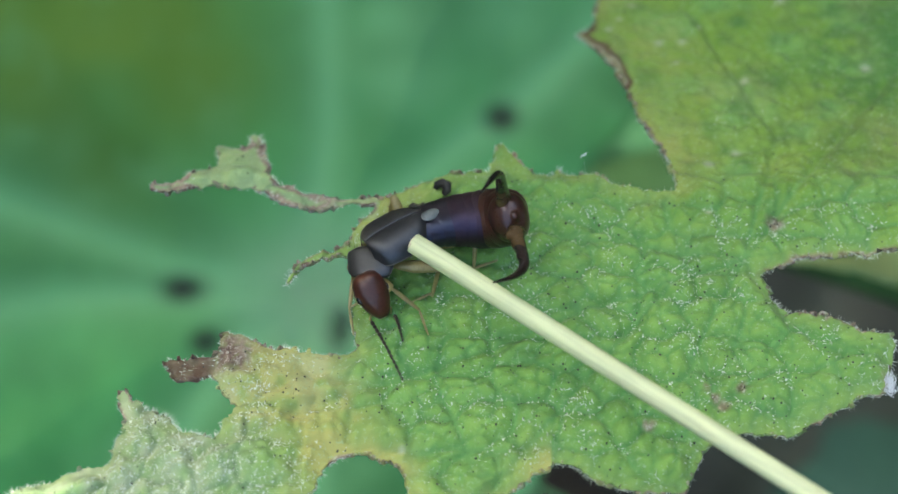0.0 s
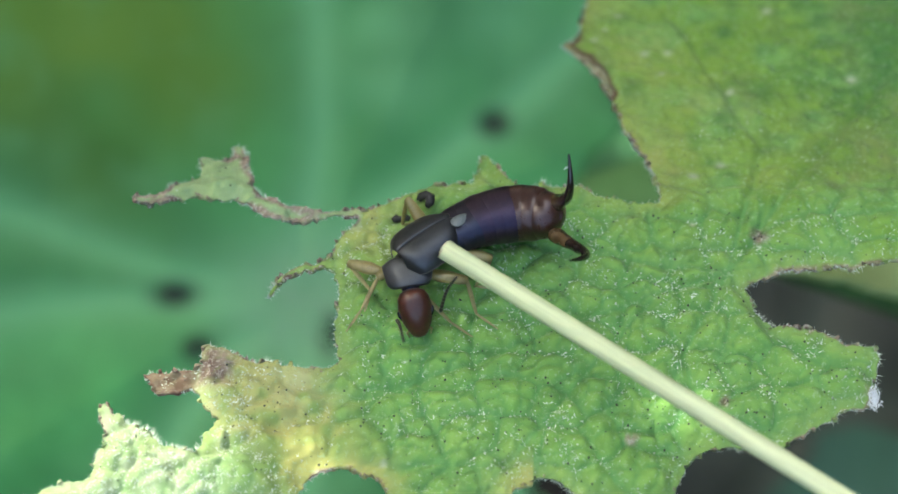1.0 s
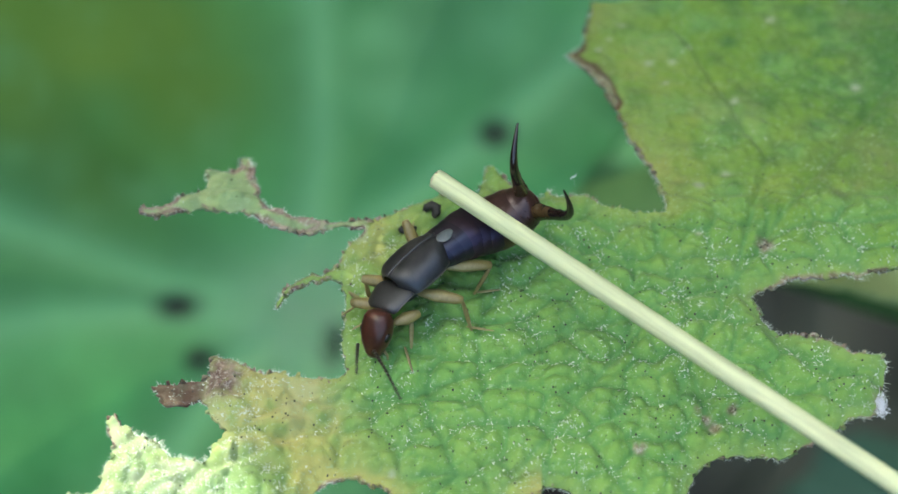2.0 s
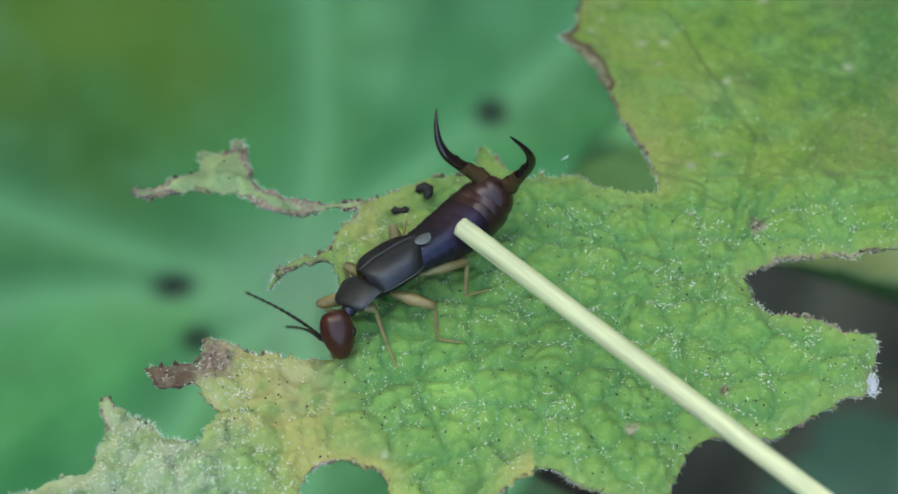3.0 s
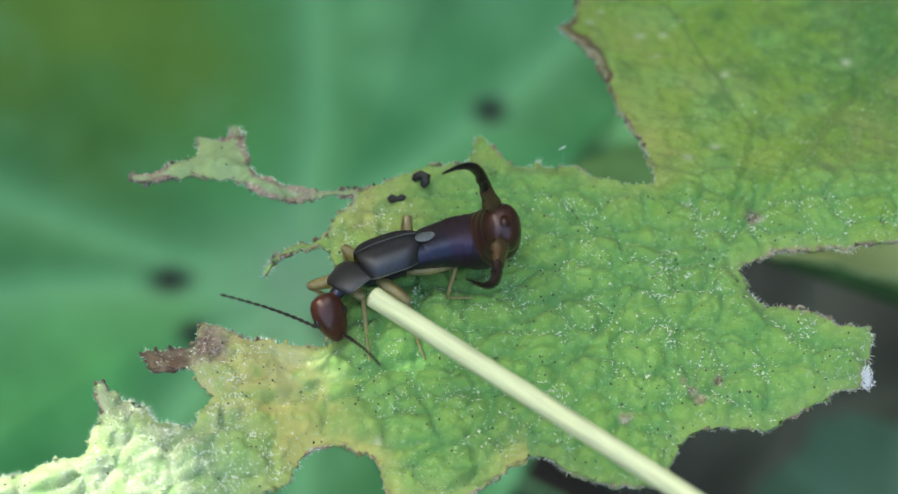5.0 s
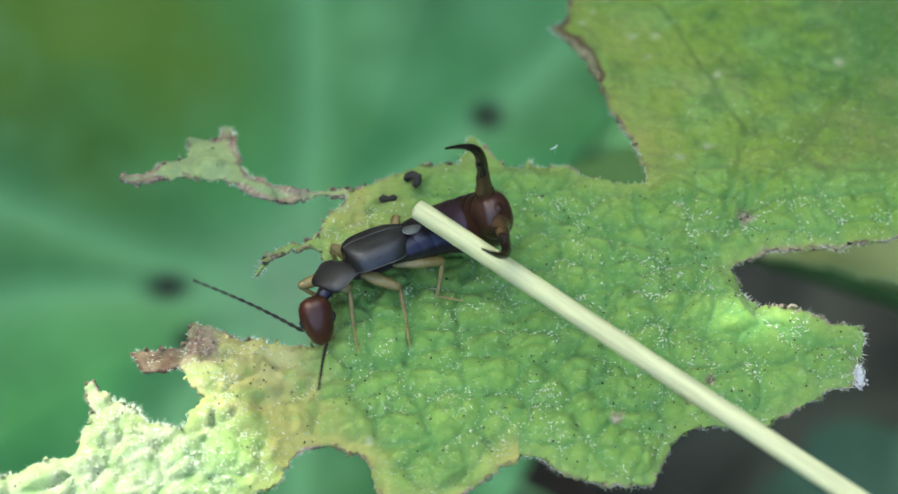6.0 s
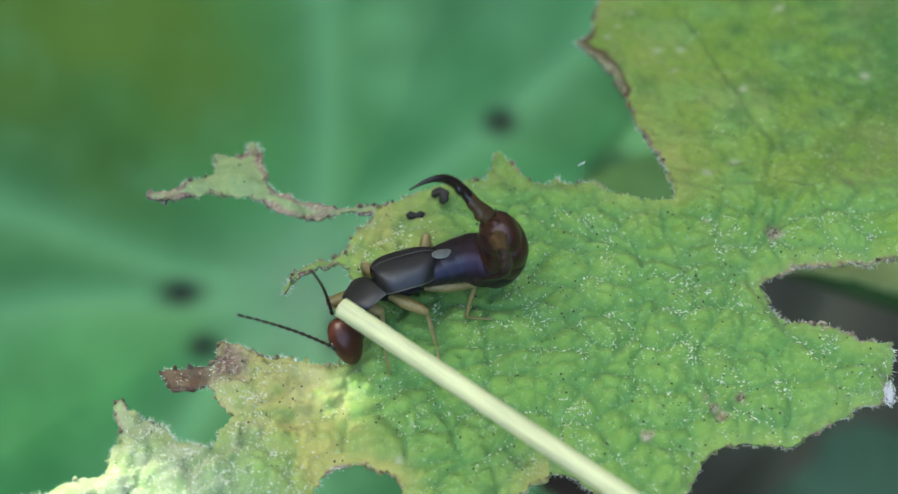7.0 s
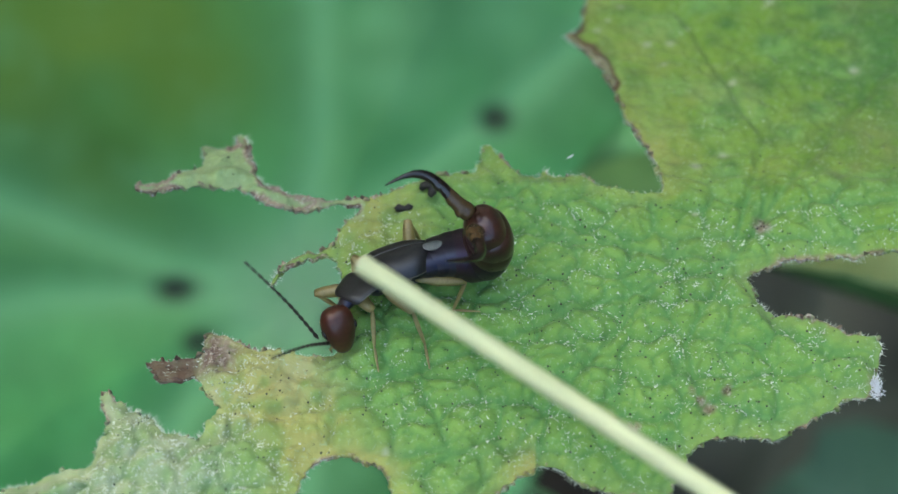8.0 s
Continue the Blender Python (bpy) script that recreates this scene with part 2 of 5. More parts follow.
def cells(x, y, seed):
    """Distance to the border between irregular cells, one cell to the unit."""
    xi, yi = np.floor(x).astype(int), np.floor(y).astype(int)
    near = np.full(x.shape, 9.0)
    second = np.full(x.shape, 9.0)
    for i in (-1, 0, 1):
        for j in (-1, 0, 1):
            a = np.sin((xi + i) * 127.1 + (yi + j) * 311.7 + seed) * 43758.5453
            b = np.sin((xi + i) * 269.5 + (yi + j) * 183.3 + seed) * 43758.5453
            d = np.hypot(xi + i + 0.15 + 0.7 * (a - np.floor(a)) - x, yi + j + 0.15 + 0.7 * (b - np.floor(b)) - y)
            second = np.minimum(second, np.maximum(near, d))
            near = np.minimum(near, d)
    return second - near


def to_lines(x, y, line):
    """Distance from every x, y to a broken line."""
    best = np.full(x.shape, 1e9)
    for (ax, ay), (bx, by) in zip(line, line[1:]):
        dx, dy = bx - ax, by - ay
        u = np.clip(((x - ax) * dx + (y - ay) * dy) / (dx * dx + dy * dy), 0, 1)
        best = np.minimum(best, np.hypot(x - ax - u * dx, y - ay - u * dy))
    return best


def inside(x, y, ring):
    odd = np.zeros(x.shape, bool)
    for (ax, ay), (bx, by) in zip(ring, ring[1:] + ring[:1]):
        if ay != by:
            odd ^= ((ay > y) != (by > y)) & (x < (bx - ax) * (y - ay) / (by - ay) + ax)
    return odd


def blade_mesh(name, x0, x1, y0, y1, step, sdf, height, attributes, material, thick):
    """A leaf blade: a grid cut to where sdf < 0 with its rim drawn to the margin, lifted by height."""
    nx, ny = int((x1 - x0) / step) + 1, int((y1 - y0) / step) + 1
    gx, gy = np.meshgrid(x0 + step * np.arange(nx), y0 + step * np.arange(ny))
    d = sdf(gx, gy)
    out_y, out_x = np.gradient(d, step)
    size = np.hypot(out_x, out_y) + 1e-6
    move = np.where(d > 0, np.minimum(d, 1.6 * step), 0)
    px, py = gx - move * out_x / size, gy - move * out_y / size
    index = np.arange(nx * ny).reshape(ny, nx)
    a, b, c, e = index[:-1, :-1].ravel(), index[:-1, 1:].ravel(), index[1:, 1:].ravel(), index[1:, :-1].ravel()
    tris = np.concatenate([np.stack([a, b, c], 1), np.stack([a, c, e], 1)])
    tris = tris[(d.ravel()[tris] < 0).any(1)]
    used, flat = np.unique(tris, return_inverse=True)
    x, y, depth = px.ravel()[used], py.ravel()[used], -d.ravel()[used]
    verts = np.stack([x, y, height(x, y, depth)], 1) * MM
    me = bpy.data.meshes.new(name)
    me.from_pydata(verts.tolist(), [], flat.reshape(-1, 3).tolist())
    me.polygons.foreach_set("use_smooth", [True] * len(me.polygons))
    for key, values in attributes(x, y, depth).items():
        me.attributes.new(key, "FLOAT", "POINT").data.foreach_set("value", values.astype(np.float32))
    me.materials.append(material)
    ob = new(name, me)
    mod = ob.modifiers.new("thickness", "SOLIDIFY")
    mod.thickness, mod.offset = thick * MM, -1
    rim = (depth < 0.02) & (depth > -1.0)
    return ob, np.stack([x, y, depth], 1), (x[rim], y[rim], (out_x / size).ravel()[used][rim], (out_y / size).ravel()[used][rim])


# ---- soil ----
def build_soil():
    bm = bmesh.new()
    bmesh.ops.create_grid(bm, x_segments=90, y_segments=90, size=1.0)
    for v in bm.verts:
        r = max(abs(v.co.x), abs(v.co.y))
        v.co.z = 0.03 * (noise.noise(v.co * 9) + 0.5 * noise.noise(v.co * 27)) * (1 - r) - 0.02
        if r > 0.99:
            v.co *= 400
            v.co.z = -0.02
    return tagged(part("ground", bm, SOIL), "dark brown crumbly soil under the plants", "soil", kind="structure")


build_soil()

def build_thicket():
    """Unseen plants, added all round to keep the low sky off the place."""
    rnd = random.Random(12)
    verts, faces = [], []
    for _ in range(12000):
        a = rnd.uniform(0, math.tau)
        # kept low on one side to let sky light in
        open_side = max(0.0, -math.sin(a)) ** 1.5
        top = 1.15 - 0.75 * open_side
        z = rnd.uniform(-0.02, top)
        r = rnd.uniform(0.75, 1.15) - 0.42 * max(0.0, z - 0.7) ** 1.2
        at = Vector((r * math.cos(a), r * math.sin(a), z))
        up_sun = at - Vector((0, 0, LEAF))
        if (up_sun - SUN_WAY * up_sun.dot(SUN_WAY)).length < 0.22:
            continue
        turn = Euler((rnd.uniform(-1, 1), rnd.uniform(-1, 1), rnd.uniform(0, 6.3))).to_matrix()
        size = rnd.uniform(0.035, 0.07)
        k = len(verts)
        for x, y, h in ((-1, 0, 0), (-0.2, 0.55, 0.12), (0.5, 0.4, 0.1), (1, 0, -0.1), (0.5, -0.4, 0.1), (-0.2, -0.55, 0.12)):
            verts.append(tuple(at + turn @ Vector((x, y, h)) * size))
        faces += [(k, k + 1, k + 2, k + 3), (k, k + 3, k + 4, k + 5)]
    me = bpy.data.meshes.new("screen_thicket")
    me.from_pydata(verts, [], faces)
    me.materials.append(THICKET)
    return tagged(new("screen_thicket", me), "green leafy plants out of view all round, added to screen the sky", "plants", kind="stuff")


build_thicket()

# ---- the eaten leaf ----
LOBE_UPPER = [(37.6, 31.1), (23.1, 32.5), (12.0, 29.5), (10.9, 25.2), (10.4, 22.7), (10.2, 21.3), (9.7, 20.0), (8.8, 19.6), (9.1, 19.1), (9.8, 18.1), (10.3, 17.3), (11.2, 15.6), (11.6, 14.2), (12.2, 12.3), (12.5, 10.3), (13.2, 8.6), (13.6, 7.8), (14.1, 6.3), (14.4, 4.5), (14.4, 3.4)]
MARGIN_BACK = [(13.9, 3.3), (12.5, 3.3), (11.2, 3.5), (10.0, 3.9), (9.3, 4.7), (8.6, 4.6), (7.5, 4.7), (7.0, 5.3), (6.6, 4.9), (5.9, 4.8), (5.2, 5.0), (4.7, 5.4), (4.4, 6.1), (4.0, 6.7), (3.7, 7.1), (3.6, 7.8), (3.3, 7.7), (3.1, 8.1), (2.9, 7.7), (3.0, 7.0), (2.9, 6.2), (2.5, 5.5), (1.5, 5.1), (0.0, 4.8), (-1.1, 4.6), (-2.1, 3.8), (-3.2, 3.4)]
STRAND = [(-4.5, 3.2), (-5.9, 2.8), (-7.0, 2.9), (-8.1, 3.1), (-9.6, 3.5), (-10.3, 3.6), (-11.0, 4.0), (-11.3, 4.5), (-11.6, 5.2), (-11.9, 6.1), (-12.1, 8.0), (-12.4, 8.3), (-12.9, 8.4), (-13.0, 7.8), (-12.9, 7.4), (-13.3, 7.1), (-14.2, 7.1), (-14.8, 7.3), (-15.4, 7.6), (-15.2, 7.0), (-15.0, 6.1), (-15.0, 5.2), (-15.8, 4.8), (-16.3, 4.4), (-17.2, 3.9), (-17.9, 3.8), (-18.6, 3.6), (-19.1, 3.3), (-18.5, 3.0), (-17.9, 2.9), (-17.1, 3.0), (-16.1, 3.2), (-15.0, 3.5), (-13.9, 3.3), (-12.5, 3.4), (-11.7, 3.0), (-10.6, 2.4), (-9.5, 2.2), (-8.6, 2.0), (-7.4, 2.3), (-6.3, 2.4), (-4.8, 2.3)]
HOLE = [(-5.1, 2.0), (-5.5, 1.4), (-5.9, 0.7), (-6.2, 0.1), (-6.6, -0.8), (-7.1, -1.0), (-7.7, -1.2), (-8.4, -1.3), (-8.9, -1.5), (-9.4, -1.9), (-9.8, -2.4), (-10.1, -3.2), (-10.2, -3.9), (-10.0, -3.9), (-9.7, -3.3), (-9.4, -2.8), (-9.0, -2.3), (-8.5, -1.9), (-7.6, -1.6), (-6.9, -1.4), (-6.3, -1.4), (-6.0, -1.9), (-5.8, -2.7), (-5.7, -4.4), (-5.9, -6.1), (-5.7, -7.3), (-5.6, -8.3)]
LOBE_FRONT = [(-6.4, -8.7), (-7.7, -8.8), (-8.7, -8.8), (-9.8, -8.5), (-10.5, -8.5), (-11.0, -8.3), (-11.9, -7.8), (-12.6, -7.5), (-13.1, -7.4), (-13.5, -7.1), (-13.8, -7.6), (-13.8, -8.2), (-13.7, -8.6), (-14.2, -8.9), (-15.1, -9.0), (-15.8, -9.2), (-16.4, -9.0), (-16.8, -9.0), (-17.1, -9.4), (-16.7, -10.0), (-16.4, -10.4), (-15.7, -10.5), (-15.0, -10.4), (-14.5, -10.3), (-14.3, -9.8), (-14.0, -10.5), (-13.6, -11.2), (-13.1, -11.7), (-12.5, -12.1), (-12.6, -12.5), (-13.0, -12.8), (-13.3, -13.3), (-13.5, -14.0), (-14.0, -14.5), (-15.0, -14.1), (-16.0, -13.8), (-16.4, -13.3), (-16.8, -12.8), (-17.7, -12.6), (-18.2, -12.2), (-18.6, -11.8)]
LOBE_LEFT = [(-18.8, -12.0), (-19.1, -11.6), (-19.4, -11.1), (-19.8, -11.1), (-19.8, -11.7), (-19.6, -12.4), (-19.3, -12.9), (-19.2, -13.3), (-19.3, -13.9), (-19.8, -14.6), (-19.6, -15.2), (-19.9, -15.9), (-20.3, -16.2), (-21.2, -16.3), (-22.1, -16.8), (-23.0, -17.0), (-24.0, -17.4), (-25.4, -17.8)]
MARGIN_FRONT = [(-27.5, -19.9), (-20, -23), (-8.5, -18.1), (-7.9, -17.5), (-7.5, -16.7), (-7.4, -16.3), (-7.0, -15.9), (-6.5, -15.6), (-5.8, -15.5), (-4.8, -15.2), (-4.3, -15.6), (-3.5, -15.8), (-2.9, -16.2), (-2.5, -16.6), (-2.3, -17.2), (-2.1, -18.3), (-1.3, -19.1), (1.9, -18.9), (2.9, -18.1), (4.1, -17.3), (5.1, -16.5), (6.1, -15.9), (7.1, -16.1), (7.9, -16.5), (8.7, -17.3), (9.7, -17.3), (11.0, -17.8), (12.4, -17.8), (13.7, -17.6), (14.2, -16.7), (14.6, -15.9), (14.9, -15.2), (15.1, -14.8), (15.6, -14.3), (16.3, -14.0), (17.1, -13.9), (18.1, -13.8), (19.0, -13.7), (20.0, -14.0)]
LOBE_SIDE = [(20.7, -13.6), (21.4, -13.2), (22.3, -12.7), (23.1, -12.3), (23.8, -11.9), (24.4, -11.3), (25.7, -11.2), (26.3, -10.8), (26.7, -9.8), (26.7, -8.9), (27.0, -7.8), (26.9, -7.4), (26.4, -7.2), (25.7, -7.0), (24.9, -6.9), (24.4, -6.6), (23.5, -5.9), (22.9, -5.8), (21.7, -5.6), (21.1, -5.4), (20.6, -5.1), (19.8, -4.4), (19.6, -4.0), (19.5, -3.5), (19.1, -2.7), (19.4, -2.5), (19.9, -2.3), (20.7, -2.1), (21.2, -1.9), (21.6, -1.5), (22.3, -1.4), (23.4, -1.4), (24.4, -1.4), (25.5, -1.3), (25.7, -1.5), (26.1, -1.4), (26.8, -1.2), (27.8, -1.1), (31.0, -0.2), (36.6, 1.5), (38.7, 14.8)]
VEINS = [[(18.3, -1.7), (8.6, -5.4), (1.7, -8.6), (-6.5, -11.6), (-16.6, -16.3)], [(18.3, -1.7), (15.1, -7.8), (15.9, -12.6)], [(18.3, -1.7), (22.4, -7.8), (26.7, -9.3)], [(13.6, -3.6), (7.1, -11.7), (2.7, -17.3)], [(18.3, -1.7), (21.4, 8.8), (16.9, 22.4)], [(18.3, -1.7), (33.5, 20.5)], [(18.3, -1.7), (7.0, -0.1), (-1.2, 1.1), (-9.1, 2.5)], [(12.3, -0.9), (5.3, 2.0), (3.4, 6.7)], [(-4.5, -11.0), (-10.7, -9.5), (-15.4, -9.7)]]
OUTLINE = LOBE_UPPER + MARGIN_BACK + STRAND + HOLE + LOBE_FRONT + LOBE_LEFT + MARGIN_FRONT + LOBE_SIDE


def leaf_sdf(x, y):
    wx = x + 0.14 * (value_noise(x * 1.3, y * 1.3, 1) - 0.5) + 0.26 * (value_noise(x * 3.3, y * 3.3, 2) - 0.5)
    wy = y + 0.14 * (value_noise(x * 1.3, y * 1.3, 3) - 0.5) + 0.26 * (value_noise(x * 3.3, y * 3.3, 4) - 0.5)
    d = to_lines(wx, wy, OUTLINE + OUTLINE[:1])
    thin = 0.10 * ((x < -4.2) & (y > 0.8)) + 0.09 * ((x < -6.4) & (y > -4.5) & (y < 0.8))
    return np.where(inside(wx, wy, OUTLINE), -d, d) + thin


def main_veins(x, y):
    d = np.full(x.shape, 1e9)
    for k, line in enumerate(VEINS):
        wob = 0.5 * (value_noise(x * 0.35, y * 0.35, 20 + k) - 0.5)
        d = np.minimum(d, to_lines(x + wob, y + wob, line))
    return d


def leaf_net(x, y):
    wx = x + 0.9 * (value_noise(x * 0.7, y * 0.7, 11) - 0.5)
    wy = y + 0.9 * (value_noise(x * 0.7, y * 0.7, 12) - 0.5)
    return cells(wx / 2.9, wy / 2.5, 5.0), cells(wx / 1.3, wy / 1.2, 9.0)


def leaf_height(x, y, depth):
    coarse, fine = leaf_net(x, y)
    main = main_veins(x, y)
    h = (0.52 * np.clip(coarse / 0.6, 0, 1) ** 0.5 + 0.22 * np.clip(fine / 0.7, 0, 1) ** 0.6) * (1 - 0.78 * np.clip((y - 3) / 4, 0, 1)) * (1 + 0.5 * np.clip((-8 - x) / 4, 0, 1))
    h = h * np.clip(depth / 1.2, 0.1, 1) - 0.36 * np.exp(-(main / 0.4) ** 2)
    h += 1.0 * (value_noise(x / 9, y / 9, 31) - 0.5) + 0.35 * (value_noise(x / 3.5, y / 3.5, 32) - 0.5)
    h += 0.20 * (value_noise(x * 1.6, y * 1.6, 34) - 0.5) + 0.13 * (value_noise(x * 3.7, y * 3.7, 35) - 0.5)
    h += np.where(depth < 0.9, 0.5 * (0.9 - depth) * (value_noise(x * 0.9, y * 0.9, 33) - 0.35), 0)
    return h - 0.5 - 0.3 * np.maximum(0, y - 4)


def bump_at(x, y, cx, cy, r):
    return np.exp(-((x - cx) ** 2 + (y - cy) ** 2) / r ** 2)


def leaf_tones(x, y, depth):
    coarse, fine = leaf_net(x, y)
    rough = value_noise(x * 1.3, y * 1.3, 41)
    small = value_noise(x * 4, y * 4, 42)
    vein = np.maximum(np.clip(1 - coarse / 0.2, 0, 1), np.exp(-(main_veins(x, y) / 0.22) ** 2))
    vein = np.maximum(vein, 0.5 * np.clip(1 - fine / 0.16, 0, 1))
    yellow = 1.15 * bump_at(x, y, -10.2, -10.2, 3.5) + 0.6 * bump_at(x, y, -7.0, -14.3, 2.4) + 0.2 * bump_at(x, y, -17.5, -14.5, 3)
    yellow += 0.3 * bump_at(x, y, 13.5, 8, 4) + 0.2 * bump_at(x, y, 15, 17, 4) + 0.12 * bump_at(x, y, 24, 8, 6) + 0.55 * bump_at(x, y, -3.6, 1.2, 3.2)
    yellow += 0.4 * np.clip(value_noise(x / 2.6, y / 2.6, 46) - 0.45, 0, 1) * np.clip((y - 2) / 5, 0.12, 1)
    yellow += 0.25 * bump_at(x, y, 25, -2.4, 3) * (y < -1.2)
    yellow += 0.75 * np.exp(-depth / 1.1) * (y < -11) * np.clip((x + 14) / 5, 0, 1) * (x < 6) * np.clip(1.6 * value_noise(x / 3, y / 3, 55), 0.2, 1)
    yellow = np.clip(yellow * (0.4 + 1.1 * rough) + 0.2 * np.clip(1 - depth / 1.4, 0, 1), 0, 0.9)
    edge = -0.14 + 0.5 * np.clip(value_noise(x / 2.2, y / 2.2, 43) - 0.45, 0, 1) + 0.25 * (rough - 0.4)
    edge += 0.45 * (bump_at(x, y, -17.5, 3.8, 1.8) + bump_at(x, y, -12.2, 6.9, 1.0) + bump_at(x, y, -9, 2.4, 3.2) + bump_at(x, y, -19.4, -12, 1.2) + bump_at(x, y, -15.8, -9.8, 1.4))
    edge -= 0.22 * np.clip((-8 - x) / 2, 0, 1) * (y < -8.5)
    edge += 0.06 * bump_at(x, y, -9.2, -2.4, 1.8)
    dry = np.clip((edge - depth) / 0.14, 0, 1) * np.where(small > 0.25, 1, 0.6)
    lobe = to_lines(x, y, LOBE_UPPER[6:13])
    wavy = 0.9 * value_noise(x * 0.8 + 7, y * 0.8, 44)
    dry = np.maximum(dry, np.clip((wavy + 0.1 - lobe) / 0.15, 0, 0.75) * np.where(small > 0.3, 1, 0.7))
    rust = np.clip(1.4 - np.abs(lobe - wavy - 0.12) / 0.26, 0, 0.95) * np.clip(2.6 * value_noise(x / 1.8, y / 1.8, 48) + 0.15, 0, 1)
    # paler lobe, with the sun patch's whiteness put into the colour as well
    bleached = np.clip((-9.5 - x - 0.35 * (y + 14)) / 6, 0, 1) * (y < -4) * (0.22 + 0.55 * rough) + 0.35 * bump_at(x, y, -8.5, -10, 2.5) * rough
    ridge = to_lines(x, y, LOBE_SIDE[24:38])
    dry = np.maximum(dry, np.clip(1.2 - ridge / 0.2, 0, 0.8) * np.where(small + rough > 0.7, 1, 0.3))
    flap = ((x < -14.1) & (y > -11.2) & (y < -8.6)) * np.clip((-13.9 - x) / 0.6, 0, 1)
    dry = np.maximum(dry, np.clip(0.7 * flap, 0, 1))
    rust = np.maximum(rust, flap * (0.55 + 0.4 * small))
    dry = np.maximum(dry, np.clip(1.5 * bump_at(x, y, -13.2, -8.7, 1.6) * (0.5 + small) - 0.25, 0, 1))
    for cx, cy, r in ((17.5, -11.0, 0.42), (15.3, -11.0, 0.30), (15.8, -11.6, 0.36), (16.3, -12.1, 0.42), (11.8, -13.6, 0.42), (21.4, -2.0, 0.60), (20.4, 1.1, 0.6), (26.6, -10.2, 0.7)):
        dry = np.maximum(dry, np.clip(1.6 * bump_at(x, y, cx, cy, r) * (0.4 + small) - 0.3, 0, 0.85))
    vein *= 1 - 0.9 * np.clip((y - 3) / 4, 0, 1)
    blotch = np.clip(2.2 * (value_noise(x / 1.9, y / 1.9, 45) - 0.62), 0, 1) * np.clip((y - 2) / 4, 0.15, 1)
    for cx, cy, r in ((21.7, 14.4, 1.50), (21.6, 8.5, 0.75), (20.4, 1.1, 0.55), (25.0, 11.9, 0.80), (25.4, 4.6, 0.80), (29.5, 16.8, 1.50), (28.8, 22.5, 1.40), (25.7, 17.5, 0.80), (20.2, 20.9, 0.80), (27.9, 8.6, 1.00), (19.4, 10.4, 0.50), (17.8, 7.2, 0.40)):
        blotch = np.maximum(blotch, bump_at(x, y, cx, cy, r) * (0.6 + 0.5 * rough))
    # raised cell tops, lightened in colour as light on the relief would
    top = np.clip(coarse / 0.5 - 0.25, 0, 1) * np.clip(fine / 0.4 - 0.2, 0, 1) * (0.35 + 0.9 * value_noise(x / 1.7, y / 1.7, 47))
    # upper lobe's right side: darker colour stands in for shade from its tilt
    blotch = np.maximum(blotch, 0.8 * np.clip((x - 22 + 9 * (rough - 0.5)) / 8, 0, 1) * np.clip((y - 2) / 5, 0, 1))
    lime = np.clip((y - 1 + 0.35 * (x - 12)) / 7, 0.12, 1) * np.clip(2.4 * value_noise(x / 2.3, y / 2.3, 49) - 0.5, 0.1, 1)
    for cx, cy, r in ((16.6, 5.7, 0.50), (18.5, 6.9, 0.45), (12.8, 22.9, 0.35), (11.0, 19.9, 0.40), (14.4, 18.5, 0.45), (16.0, 18.7, 0.40), (28.2, 15.7, 0.50), (19.9, 14.6, 0.40), (23.3, 23.3, 0.50), (20.8, 0.8, 0.35), (15.4, 16.4, 0.30), (16.3, 1.8, 0.30), (11.8, 21.2, 0.30), (-2.8, -15.2, 0.30)):
        bleached = np.maximum(bleached, 0.9 * bump_at(x, y, cx, cy, 0.65 * r))
    lime = np.maximum(lime, np.exp(-to_lines(x, y, LOBE_UPPER[2:]) / 3.0) * (0.5 + 0.7 * rough))
    yellow = np.maximum(yellow, 0.45 * np.exp(-to_lines(x, y, LOBE_UPPER[2:]) / 2.5) * np.clip(2 * value_noise(x / 2, y / 2, 50) - 0.3, 0, 1))
    bleached += 0.32 * ((x < -4.6) & (y > 1.4))
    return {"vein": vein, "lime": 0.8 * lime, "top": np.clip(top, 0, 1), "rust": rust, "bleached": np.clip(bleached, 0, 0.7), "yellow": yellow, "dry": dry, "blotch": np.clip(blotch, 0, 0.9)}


def hair_mesh(name, rows, material, parent, label):
    """Many three-sided hairs from rows of (root, tip, half width)."""
    verts, faces = [], []
    for root, tip, w in rows:
        way = (tip - root).normalized()
        a = way.orthogonal().normalized()
        b = way.cross(a)
        k = len(verts)
        for ang in (0, 2.094, 4.189):
            verts.append(root + (a * math.cos(ang) + b * math.sin(ang)) * w)
        verts.append(tip)
        faces += [(k, k + 1, k + 3), (k + 1, k + 2, k + 3), (k + 2, k, k + 3)]
    me = bpy.data.meshes.new(name)
    me.from_pydata([tuple(v * MM) for v in verts], [], faces)
    me.materials.append(material)
    ob = new(name, me)
    ob.parent = parent
    return tagged(ob, label, kind="stuff")


